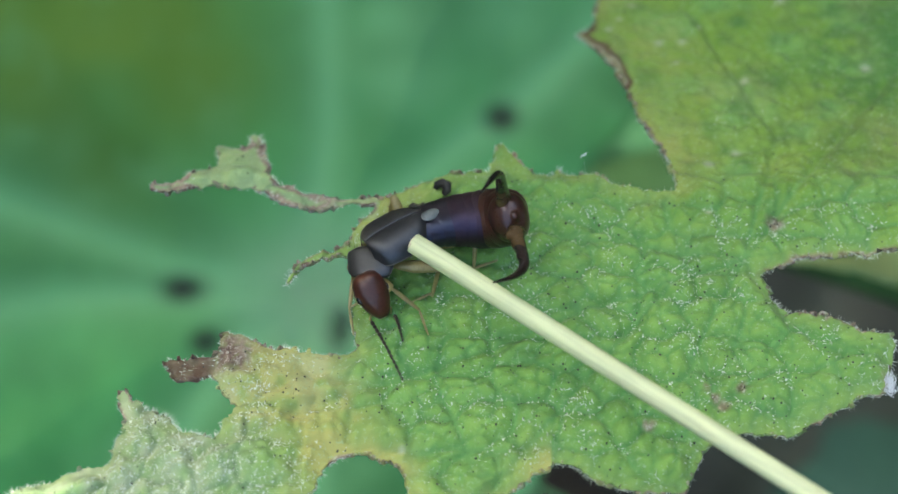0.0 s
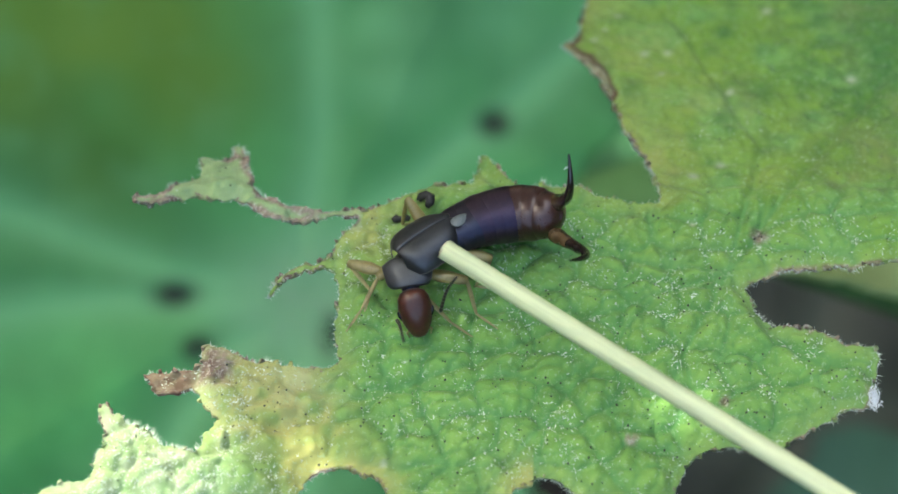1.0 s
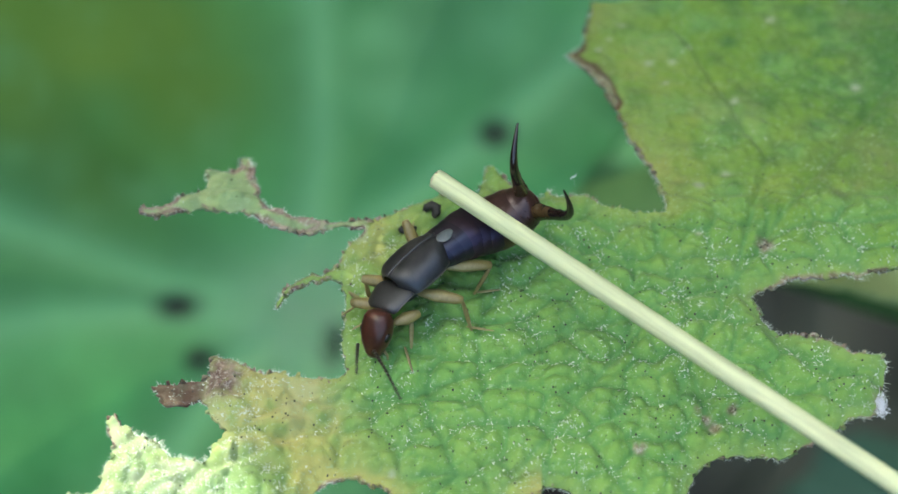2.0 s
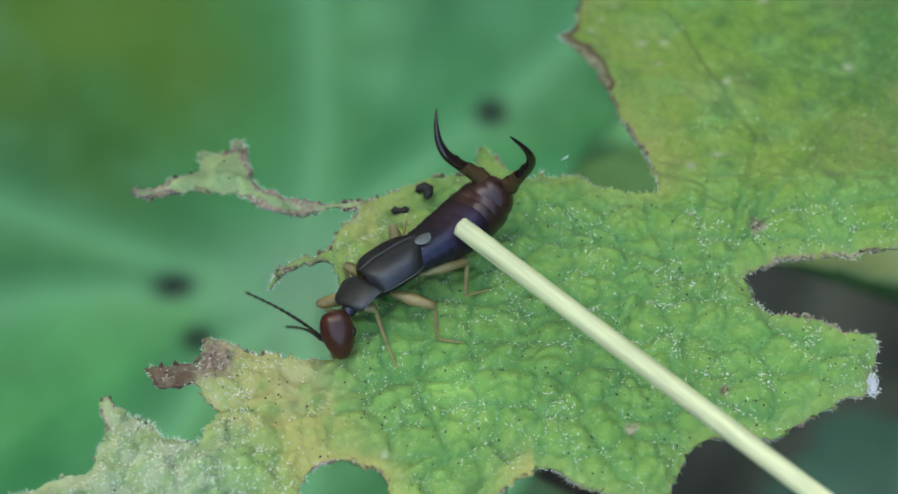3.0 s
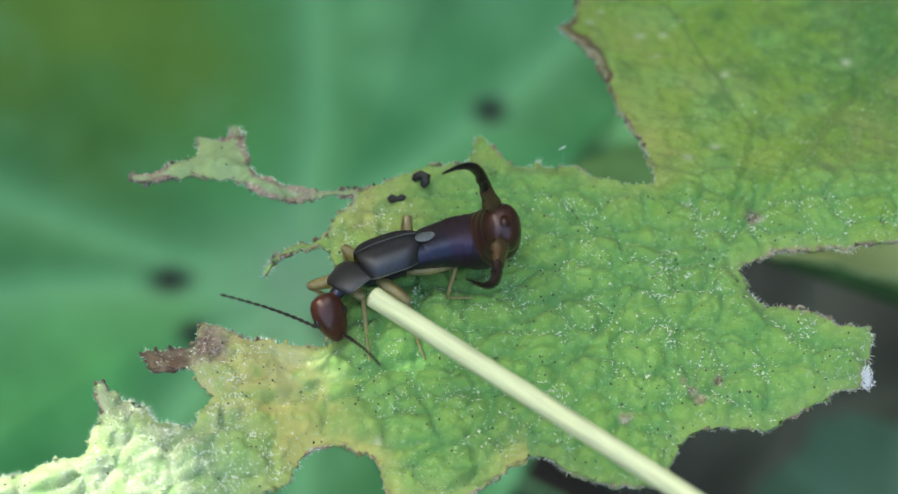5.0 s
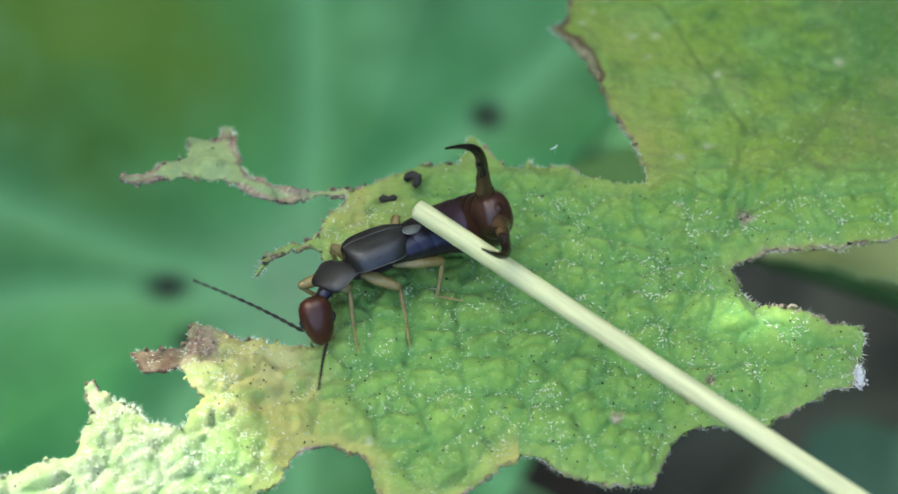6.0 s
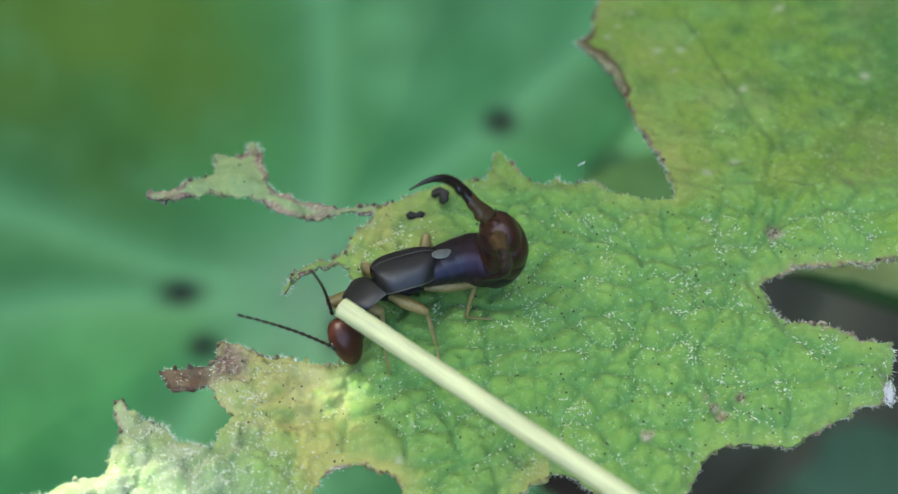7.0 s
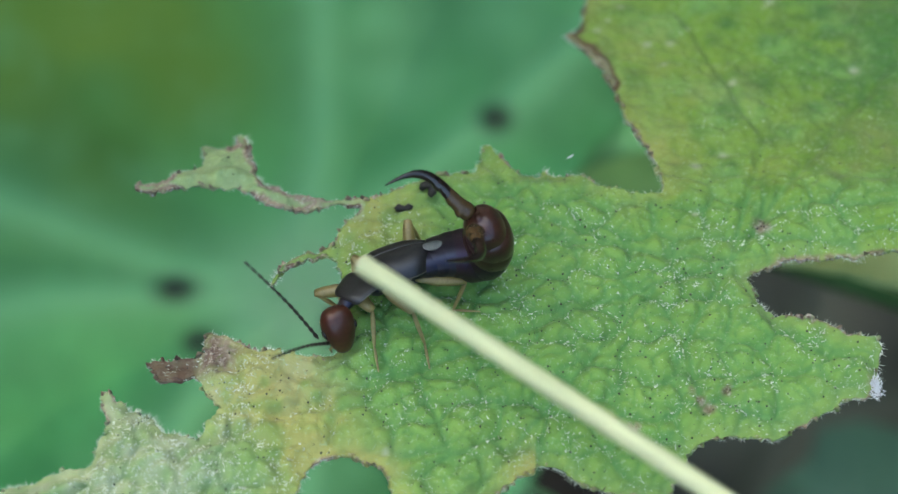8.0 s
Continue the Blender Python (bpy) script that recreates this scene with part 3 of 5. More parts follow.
def build_eaten_leaf():
    rnd = random.Random(4)
    thing = empty("eaten_leaf", (0, 0, LEAF), "yellowing green hairy leaf with insect-eaten holes and brown dry edges", "leaf")
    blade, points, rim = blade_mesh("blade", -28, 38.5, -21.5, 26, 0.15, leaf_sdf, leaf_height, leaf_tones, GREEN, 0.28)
    blade.parent = thing
    rows = []
    for x, y, nx, ny in zip(*rim):
        bristly = 0.2 + 1.1 * float(value_noise(np.array([x / 1.6]), np.array([y / 1.6]), 53)[0])
        for _ in range(6 if x < -9 and y < -8 else 3):
            if rnd.random() < 0.75 * bristly:
                z = float(leaf_height(np.array([x]), np.array([y]), np.array([0.0]))[0]) - 0.1
                root = Vector((x, y, z))
                way = Vector((nx + rnd.uniform(-0.9, 0.9), ny + rnd.uniform(-0.9, 0.9), rnd.uniform(-0.4, 0.8))).normalized()
                rows.append((root, root + way * rnd.uniform(0.12, 0.55) * min(1, bristly), rnd.uniform(0.012, 0.026)))
    hair_mesh("margin_hair", rows, HAIR, thing, "fine white hairs along the torn edge")
    inner = points[(points[:, 2] > 0.3) & (points[:, 0] < 30)]
    thick = value_noise(inner[:, 0] / 2.5, inner[:, 1] / 2.5, 51) * value_noise(inner[:, 0], inner[:, 1], 52)
    groove = np.clip(1.5 - leaf_net(inner[:, 0], inner[:, 1])[0] / 0.12, 0, 1)
    thick = thick * (0.75 + 0.7 * groove)
    rows = []
    for k in range(52000):
        i = rnd.randrange(len(inner))
        if thick[i] * (1.0 if inner[i][1] < 2 else 0.3) * (2.6 if inner[i][0] < -9.5 - 0.35 * (inner[i][1] + 14) else 1.0) < rnd.uniform(0.15, 0.72):
            continue
        x, y, dep = inner[i]
        x, y = x + rnd.uniform(-0.1, 0.1), y + rnd.uniform(-0.1, 0.1)
        z = float(leaf_height(np.array([x]), np.array([y]), np.array([dep]))[0])
        root = Vector((x, y, z))
        big = rnd.choice((0.5, 0.6, 0.7, 0.9, 1.1, 1.4))
        for _ in range(rnd.choice((1, 2, 3, 4))):
            way = Vector((rnd.uniform(-1, 1), rnd.uniform(-1, 1), rnd.uniform(0.1, 0.7))).normalized()
            rows.append((root, root + way * rnd.uniform(0.07, 0.17) * big, rnd.uniform(0.016, 0.03) * big))
    hair_mesh("surface_hair", rows, HAIR, thing, "short pale hairs scattered over the blade")
    bm = bmesh.new()
    for k in range(1500):
        x, y, dep = inner[rnd.randrange(len(inner))]
        if y > 3 and rnd.random() < 0.75:
            continue
        z = float(leaf_height(np.array([x]), np.array([y]), np.array([dep]))[0])
        m = pose(x * MM, y * MM, (z + 0.01) * MM, rnd.uniform(0, 180), rnd.uniform(0, 180), 0) @ Matrix.Diagonal((1, rnd.uniform(0.6, 1.6), 1, 1))
        bmesh.ops.create_icosphere(bm, subdivisions=1, radius=rnd.choice((0.025, 0.03, 0.04, 0.05, 0.07)) * MM, matrix=m)
    tagged(part("fleck", bm, FLECK, thing, "tiny black specks on the blade"), kind="stuff")
    stalk = tube([(36, 8, -0.6), (44, 10, -1), (54, 14, -12), (62, 22, -60), (66, 30, -150), (67, 34, -330)], [0.9, 1.1, 1.3, 1.5, 1.8, 2.2], 12)
    part("stalk", stalk, GREEN, thing)
    return thing


eaten_leaf = build_eaten_leaf()


# ---- leaves below ----
def palmate(name, place, tilt, radius, spokes, spread, material, label, seed, holes=(), aged=(), step=0.8, cut=0.0, bay=0.0, pale=(), hub=False, stem=((2, -3, -20), (5, -22, -55), (9, -70, -120), (12, -150, -230))):
    """A broad lower leaf with veins running out from its stalk."""
    ways = [radians(a) for a in spokes]

    def edge(x, y):
        a = np.arctan2(y, x)
        return np.hypot(x, y) - radius * (1 - cut * np.exp(-((a + 0.5) / 0.55) ** 2) - bay * np.exp(-((a - 0.38) / 0.15) ** 2)) * (1 + spread * np.cos(a * 7 + seed) * 0.5 + 0.12 * (value_noise(a * 5 + 20, a * 0 + seed, seed) - 0.5))

    def nearest(x, y):
        a, r = np.arctan2(y, x), np.hypot(x, y)
        best = np.full(x.shape, 9.0)
        for w in ways:
            bend = 0.10 * np.sin(r / 18 + w * 3)
            best = np.minimum(best, np.abs((a - w - bend + math.pi) % math.tau - math.pi))
        return best, r

    def height(x, y, depth):
        best, r = nearest(x, y)
        fold = np.minimum(best, 0.5) * np.minimum(r, 60) * 0.22
        return fold + 5 * (value_noise(x / 26, y / 26, seed) - 0.5) + 1.5 * (value_noise(x / 7, y / 7, seed + 1) - 0.5)

    def tones(x, y, depth):
        best, r = nearest(x, y)
        vein = np.exp(-(best * r / (1.7 + 0.02 * r)) ** 2) * 0.55 + 0.35 * np.exp(-(best * r / (6 + 0.05 * r)) ** 2)
        vein = np.clip(vein + 0.7 * np.exp(-(r / 10) ** 2), 0, 1)
        # pale patches paint the sky's sheen into the vein tone
        for cx, cy, rr, s in pale:
            vein = np.maximum(vein, s * bump_at(x, y, cx, cy, rr) * (0.4 + value_noise(x / 5, y / 5, seed + 9)))
        yellow = np.zeros(x.shape)
        for cx, cy, rr, s in aged:
            yellow = np.maximum(yellow, s * bump_at(x, y, cx, cy, rr) * (0.5 + value_noise(x / 12, y / 12, seed + 5)))
        # dark spots; the broad leaf's last one paints in shade beside its hub
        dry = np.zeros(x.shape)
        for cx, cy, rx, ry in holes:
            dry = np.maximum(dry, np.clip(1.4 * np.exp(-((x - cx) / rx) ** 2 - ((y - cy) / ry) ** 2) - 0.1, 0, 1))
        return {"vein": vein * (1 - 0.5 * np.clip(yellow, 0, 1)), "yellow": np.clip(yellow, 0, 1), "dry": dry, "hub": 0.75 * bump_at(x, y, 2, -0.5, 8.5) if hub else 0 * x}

    b = radius * 1.35
    thing = empty(name, Vector(place) * MM + Vector((0, 0, LEAF)), label, "leaf")
    thing.rotation_euler = Euler([radians(a) for a in tilt])
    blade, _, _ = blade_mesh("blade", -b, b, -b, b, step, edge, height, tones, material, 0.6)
    blade.parent = thing
    stalk = tube([(0, 0, -3.5), *stem], [1.6, 1.5, 1.7, 2.0, 2.4], 10)
    part("stalk", stalk, material, thing)
    if hub:
        for w in ways:
            line, radii = [], []
            for r in np.linspace(1.5, radius * 0.82, 22):
                a = w + 0.10 * math.sin(r / 18 + w * 3)
                x, y = r * math.cos(a), r * math.sin(a)
                line.append((x, y, float(height(np.array([x]), np.array([y]), np.array([5.0]))[0]) - 0.75))
                radii.append(0.95 - 0.75 * r / radius)
            part("vein", tube(line, radii, 8), PALE_VEIN, thing, "pale raised leaf vein")
    return thing


# The last of the four dark spots is shade put into the colour.
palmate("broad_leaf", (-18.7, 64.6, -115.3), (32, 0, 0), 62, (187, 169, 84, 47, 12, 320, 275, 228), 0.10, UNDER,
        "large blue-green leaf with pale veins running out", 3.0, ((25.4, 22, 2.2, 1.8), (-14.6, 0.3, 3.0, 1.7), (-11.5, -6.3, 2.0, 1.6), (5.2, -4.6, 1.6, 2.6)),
        # the pale patches stand in for sky sheen on the blade
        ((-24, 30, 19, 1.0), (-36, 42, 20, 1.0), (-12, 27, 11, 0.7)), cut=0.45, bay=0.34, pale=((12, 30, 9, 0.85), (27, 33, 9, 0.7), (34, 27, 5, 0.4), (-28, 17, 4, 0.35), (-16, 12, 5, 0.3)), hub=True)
SIDEWAYS = ((-12, 3, -6), (-40, 14, -22), (-90, 30, -120), (-110, 40, -260))
palmate("side_leaf", (37.7, 26.0, -40), (34, -6, 184), 13.4, (200, 150, 90, 30, 330, 270), 0.06, OLIVE,
        "dull olive leaf under the eaten one", 7.0, stem=SIDEWAYS)
palmate("side_leaf", (19.2, 40.8, -62), (16, 6, 196), 8.4, (200, 150, 90, 30, 330, 270), 0.08, MOSS,
        "small dark olive leaf behind the torn margin", 9.0, stem=SIDEWAYS)
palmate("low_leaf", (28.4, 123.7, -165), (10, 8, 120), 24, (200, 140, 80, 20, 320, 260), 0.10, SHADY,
        "leaf far below the torn margin, coloured dark green for shade", 15.0)
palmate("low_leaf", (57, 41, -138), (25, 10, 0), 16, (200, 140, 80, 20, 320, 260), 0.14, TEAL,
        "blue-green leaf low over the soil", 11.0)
palmate("low_leaf", (52, 74, -165), (20, -12, 50), 30, (200, 140, 80, 20, 320, 260), 0.14, DEEP_SHADED,
        "leaf deep down near the soil, coloured very dark green for shade", 13.0)


# ---- unseen leaves added overhead to shade the scene from the sun ----
SHIFT = SUN_WAY / SUN_WAY.z


def overhead(ring, high, hole, label, seed):
    """A leaf that hangs high mm over the eaten one, up-sun of it, so that its shade falls on ring (given at the eaten leaf)."""
    def edge(x, y):
        wx = x + 4.0 * (value_noise(x / 5, y / 5, seed) - 0.5) + 1.6 * (value_noise(x / 1.7, y / 1.7, seed + 2) - 0.5)
        wy = y + 4.0 * (value_noise(x / 5, y / 5, seed + 1) - 0.5) + 1.6 * (value_noise(x / 1.7, y / 1.7, seed + 3) - 0.5)
        d = to_lines(wx, wy, ring + ring[:1])
        d = np.where(inside(wx, wy, ring), -d, d)
        for cx, cy, rx, ry in hole:
            d = np.maximum(d, (1 - np.hypot((wx - cx) / rx, (wy - cy) / ry)) * min(rx, ry))
        return d

    xs, ys = [p[0] for p in ring], [p[1] for p in ring]
    thing = empty("shade_leaf", SHIFT * high * MM + Vector((0, 0, LEAF)), label, "leaf")
    blade, _, _ = blade_mesh("blade", min(xs) - 3, max(xs) + 3, min(ys) - 3, max(ys) + 3, 0.8, edge,
                             lambda x, y, d: 2 * (value_noise(x / 14, y / 14, seed) - 0.5),
                             lambda x, y, d: {"vein": 0 * x, "yellow": 0 * x, "dry": 0 * x, "hub": 0 * x}, UNDER, 0.5)
    blade.parent = thing
    cx, top = (min(xs) + max(xs)) / 2, max(ys)
    stem = tube([(cx, top - 8, -1), (cx, top + 20, 0), (cx - 10, top + 60, -40), (cx - 14, top + 85, -200), (cx - 15, top + 90, -LEAF / MM - high - 30)], [1.2, 1.3, 1.6, 2.2, 2.8], 10)
    part("stalk", stem, UNDER, thing)
    return thing


# Outlines and slits are cut to throw the moving sun patches.
shade_left = overhead([(-44, 1), (-15.5, -6.5), (-7, -10.5), (-3.5, -17), (0, -30), (0, -60), (14, -60), (14, 20), (14, 66), (-44, 66)], 190, ((2.6, -1.6, 4.0, 1.7),),
                      "unseen green leaf overhanging with a hole, swayed to move its shade", 61)
shade_right = overhead([(-3, -90), (100, -90), (100, 62), (-8, 62), (-8, -6)], 205, ((19, -6.3, 3.8, 1.4), (-2.0, -10.2, 3.8, 1.7)), "unseen green leaf overhanging with two slits that pass sun patches", 64)
shade_small = overhead([(13, -9), (19, -10.5), (26, -8), (27, -4), (20, -2.5), (13, -4)], 212, (), "small unseen green leaf overhanging, moved to open and shut a slit", 70)
overhead([(-150, 58), (-60, 56), (60, 50), (66, 110), (40, 200), (-60, 220), (-150, 200)], 215, (), "broad unseen green leaf overhanging for shade", 67)


# ---- droppings and fluff on the leaf ----
def build_dropping(points, radii, label):
    bm = tube(points, radii, 10)
    for v in bm.verts:
        v.co += v.co.normalized() * 0.00008 * noise.noise(v.co * 6000)
    return tagged(part("dropping", bm, FRASS), label, "dropping", group="droppings on the leaf")


def on_leaf(ob, x, y, up=0.0):
    depth = -leaf_sdf(np.array([x]), np.array([y]))
    ob.location = (x * MM, y * MM, LEAF + (float(leaf_height(np.array([x]), np.array([y]), depth)[0]) + up) * MM)
    return ob


on_leaf(build_dropping([(-0.42, 0.1, 0), (-0.3, 0.32, .15), (0, 0.4, .25), (0.28, 0.2, .25), (0.3, -0.15, .2), (0.1, -0.4, .05)], [0.15, 0.28, 0.32, 0.35, 0.31, 0.15],
                       "black curled dropping lying on the leaf"), -0.5, 3.1, 0.15)
on_leaf(build_dropping([(-0.55, -0.05, 0), (-0.3, 0.0, .1), (0.05, -0.02, .1), (0.35, 0.05, .1), (0.5, 0.15, 0.02)], [0.16, 0.28, 0.16, 0.25, 0.12],
                       "small black dropping lying on the leaf"), -2.0, 2.1, 0.12)


def build_fluff():
    rnd = random.Random(8)
    thing = empty("fluff", (0, 0, 0), "white fluffy tuft caught on the leaf tip", "fluff")
    rows = []
    for _ in range(420):
        root = Vector((rnd.gauss(0, 0.14), rnd.gauss(0, 0.34), rnd.uniform(0, 0.25)))
        rows.append((root, root + Vector((rnd.gauss(0, 1), rnd.gauss(0, 1), rnd.gauss(0.3, 0.8))).normalized() * rnd.uniform(0.1, 0.32), 0.03))
    hair_mesh("tuft", rows, FLUFF, thing, "tangled white fibres")
    return thing


on_leaf(build_fluff(), 26.4, -10.5, 0.05)


def build_fibre():
    """A pale fibre held over the margin by a strand of silk."""
    thing = empty("fibre", (0, 0, LEAF), "tiny white plant fibre hanging on spider silk", "fibre")
    part("strand", tube([(8.6, 4.2, -0.6), (8.55, 4.8, 0.2), (8.5, 5.1, 1.0)], [0.0015, 0.0015, 0.0015], 6), FLUFF, thing, "hair-thin silk")
    part("wisp", tube([(8.2, 4.9, 1.0), (8.35, 5.03, 1.03), (8.5, 5.1, 1.0), (8.62, 5.25, 0.95), (8.66, 5.4, 0.9)], [0.015, 0.035, 0.045, 0.03, 0.01], 8), FLUFF, thing)
    return thing


build_fibre()


# ---- straw ----
def build_straw():
    thing = empty("straw", (0, 0, LEAF), "pale yellow dry straw with a cut end", "straw")
    rnd = random.Random(3)
    bm = bmesh.new()
    sides, loops = 28, []
    length = [0, 0.15, 0.5, 1.5] + list(range(4, 86, 4))
    for y in length:
        r = 0.62 - 0.0008 * y
        ring = []
        for i in range(sides):
            a = math.tau * i / sides
            ridge = 1 + 0.018 * math.sin(a * 9) + 0.012 * math.sin(a * 4 + 1)
            cut = (0.22 * math.sin(a + 0.6) + 0.10 * rnd.uniform(-1, 1)) if y == 0 else (0.1 * math.sin(a + 0.6) if y == 0.15 else 0)
            bow = 0.00004 * y * y
            ring.append(bm.verts.new(Vector((r * ridge * math.cos(a), y + cut, r * ridge * math.sin(a) + bow)) * MM))
        loops.append(ring)
    for p, q in zip(loops, loops[1:]):
        for i in range(sides):
            bm.faces.new((p[i], p[(i + 1) % sides], q[(i + 1) % sides], q[i]))
    bm.faces.new(loops[-1])
    part("stem", bm, STRAW, thing)
    part("cut_end", along_y([(0.05, 0.54, 0.54), (0.25, 0.57, 0.57), (0.6, 0.57, 0.57)], 20), PITH, thing, "pale pithy cut end")
    return thing


straw = build_straw()


# ---- earwig ----
def build_head(root):
    head = part("head", along_y([(1.26 * y, 0.95 * w * (1 + 0.03 * y), 1.0 * h) for y, w, h in [(-1.0, 0.45, 0.35), (-0.88, 0.80, 0.60), (-0.6, 1.02, 0.78), (-0.15, 1.10, 0.84), (0.25, 1.04, 0.80), (0.6, 0.90, 0.70), (0.9, 0.72, 0.56),
                                 (1.15, 0.54, 0.42), (1.32, 0.32, 0.25)]], 28, 2.15), HEADRED, root, "shiny dark red head")
    for s in (-1, 1):
        part("eye", along_y([(-0.12, 0.08, 0.12, 0.12, s * 0.98), (0.0, 0.13, 0.22, 0.12, s * 0.99), (0.2, 0.14, 0.25, 0.12, s * 0.97), (0.42, 0.1, 0.18, 0.12, s * 0.89), (0.52, 0.05, 0.08, 0.12, s * 0.84)], 12),
             EYE, head, "black eye")
        part("mandible", along_y([(1.2, 0.22, 0.16, -0.1, s * 0.3), (1.5, 0.2, 0.14, -0.15, s * 0.26), (1.75, 0.1, 0.08, -0.2, s * 0.12)], 10), AMBER, head, "amber mouthpart")
        palp = tube([(s * 0.45, 1.1, -0.3), (s * 0.75, 1.45, -0.45), (s * 0.65, 1.8, -0.7)], [0.09, 0.08, 0.05], 8)
        part("palp", palp, AMBER, head, "thin amber feeler by the mouth")
    return head


def build_thorax(root):
    thorax = part("thorax", along_y([(-2.2, 0.8, 0.55, -0.35), (-1.6, 1.1, 0.75, -0.35), (0, 1.18, 0.8, -0.35), (1.6, 1.02, 0.75, -0.35), (2.2, 0.7, 0.5, -0.3)], 20), CHITIN, root)
    return thorax


def plate(place, nu, nv, thick):
    """A curved plate: place(u, v) over the unit square, thickened downwards."""
    bm = bmesh.new()
    grid = [[[bm.verts.new((Vector(place(i / nu, j / nv)) - Vector((0, 0, low))) * MM) for j in range(nv + 1)] for i in range(nu + 1)] for low in (0, thick)]
    top, under = grid
    for i in range(nu):
        for j in range(nv):
            bm.faces.new((top[i][j], top[i + 1][j], top[i + 1][j + 1], top[i][j + 1]))
            bm.faces.new((under[i][j], under[i][j + 1], under[i + 1][j + 1], under[i + 1][j]))
    for i in range(nu):
        for j in (0, nv):
            bm.faces.new((top[i][j], top[i + 1][j], under[i + 1][j], under[i][j]))
    for j in range(nv):
        for i in (0, nu):
            bm.faces.new((top[i][j], top[i][j + 1], under[i][j + 1], under[i][j]))
    bmesh.ops.recalc_face_normals(bm, faces=bm.faces)
    return bm


def shield_place(u, v):
    """Neck shield: u from back to front, v from side to side; corners rounded."""
    a, b = 2 * u - 1, 2 * v - 1
    x = 1.46 * b * (1 - 0.12 * a) * (1 - 0.16 * a ** 8)
    y = 1.02 * a * (1 - 0.14 * abs(b) ** 5)
    return (x, y, 0.62 - 0.34 * abs(b) ** 2.6 - 0.12 * abs(a) ** 4)


def build_pronotum(root):
    p = part("pronotum", plate(shield_place, 16, 20, 0.1), WINGCASE, root, "dark flat neck shield with pale rim")
    ring = [shield_place(0, k / 12) for k in range(13)] + [shield_place(k / 10, 1) for k in range(1, 10)]
    ring = [shield_place(k / 10, 0) for k in range(9, 0, -1)] + ring
    part("rim", tube([(x, y, z - 0.04) for x, y, z in ring], [0.04] * len(ring), 8), PALE_EDGE, p, "pale rim")
    part("neck", along_y([(-0.8, 0.85, 0.5, 0.0), (0.2, 0.8, 0.45, 0.05), (0.9, 0.55, 0.38, -0.02), (1.3, 0.45, 0.35, -0.08), (1.7, 0.42, 0.33, -0.1)], 16), CHITIN, p)
    return p


def wing_place(s):
    def place(u, v):
        """Wing case: u from back to front, v from the seam to the outer edge."""
        a = 2 * u - 1
        wide = 1.98 * (1 - 0.18 * max(0, a) ** 3) * (1 - 0.62 * max(0, -a) ** 3.4) * (1 - 0.45 * max(0, a) ** 7)
        y = -0.1 + 1.95 * a - 0.28 * (1 - abs(2 * v - 0.9) ** 2) * max(0, -a) ** 2
        x = 0.015 + wide * math.sin(1.42 * v) / math.sin(1.42)
        z = 0.66 - 0.03 * (1 - v) ** 6 - 1.2 * v ** 2.1 - 0.22 * abs(a) ** 3
        return (s * x, y, z)
    return place


def build_elytron(root, s):
    place = wing_place(s)
    e = part("elytron", plate(place, 24, 18, 0.09), WINGCASE, root, "dull dark brown oval wing case")
    ring = [place(1 - k / 16, 1) for k in range(17)] + [place(0, 1 - k / 10) for k in range(1, 10)]
    part("pale_rim", tube([(x, y, z - 0.04) for x, y, z in ring], [0.035] * len(ring), 8), PALE_EDGE, e, "thin pale rim")
    if s < 0:
        def tip(u, v):
            a, b = 2 * u - 1, 2 * v - 1
            a, b = a * math.sqrt(1 - 0.5 * b * b), b * math.sqrt(1 - 0.5 * a * a)
            x, y, z = place(0.12 + 0.05 * a, 0.33 + 0.18 * b)
            return (x, y - 0.70 + 0.36 * a - 0.10 * b, z + 0.04 - 0.05 * (a * a + b * b))
        part("wing_tip", plate(tip, 10, 10, 0.07), WINGTIP, e, "whitish tip of the folded wing")
    return e


SEGMENTS = 10


def build_segment(root, k):
    """A ring of the telescoping abdomen: its front tucks under the ring before it, its hind edge has a lip."""
    u = k / (SEGMENTS - 1)
    stops = (0, 0.12, 0.25, 0.45, 0.7, 0.88, 1)
    w = float(np.interp(u, stops, (1.55, 1.66, 1.76, 1.85, 1.90, 1.78, 1.52)))
    h = float(np.interp(u, stops, (0.85, 1.02, 1.20, 1.38, 1.50, 1.45, 1.28)))
    if k < 4:
        rows = [(-1.1, 0.45), (-1.0, 0.70), (-0.82, 0.875), (-0.6, 0.95), (-0.44, 0.985), (-0.36, 1.0), (-0.3, 0.997), (0, 0.995), (0.35, 0.972), (0.7, 0.92), (1.0, 0.83), (1.25, 0.66), (1.4, 0.40)]
    else:
        rows = [(1.7 * v, max(0.03, 1 - abs(v) ** 2.6) ** 0.5 * (1 - 0.03 * v)) for v in [-math.cos(math.pi * j / 22) for j in range(23)]]
    rows = [(y, w * f, h * f) for y, f in rows]
    return part("abdomen_segment", along_y(rows, 36, 2.3, 0.9), CHITIN if k < 4 else BROWN if k < 7 else REAR, root)


# teeth on a pincer's inner side: place along it, height, breadth
TEETH = ((0.10, 0.12, 0.030), (0.24, 0.06, 0.040), (0.43, 0.08, 0.035))


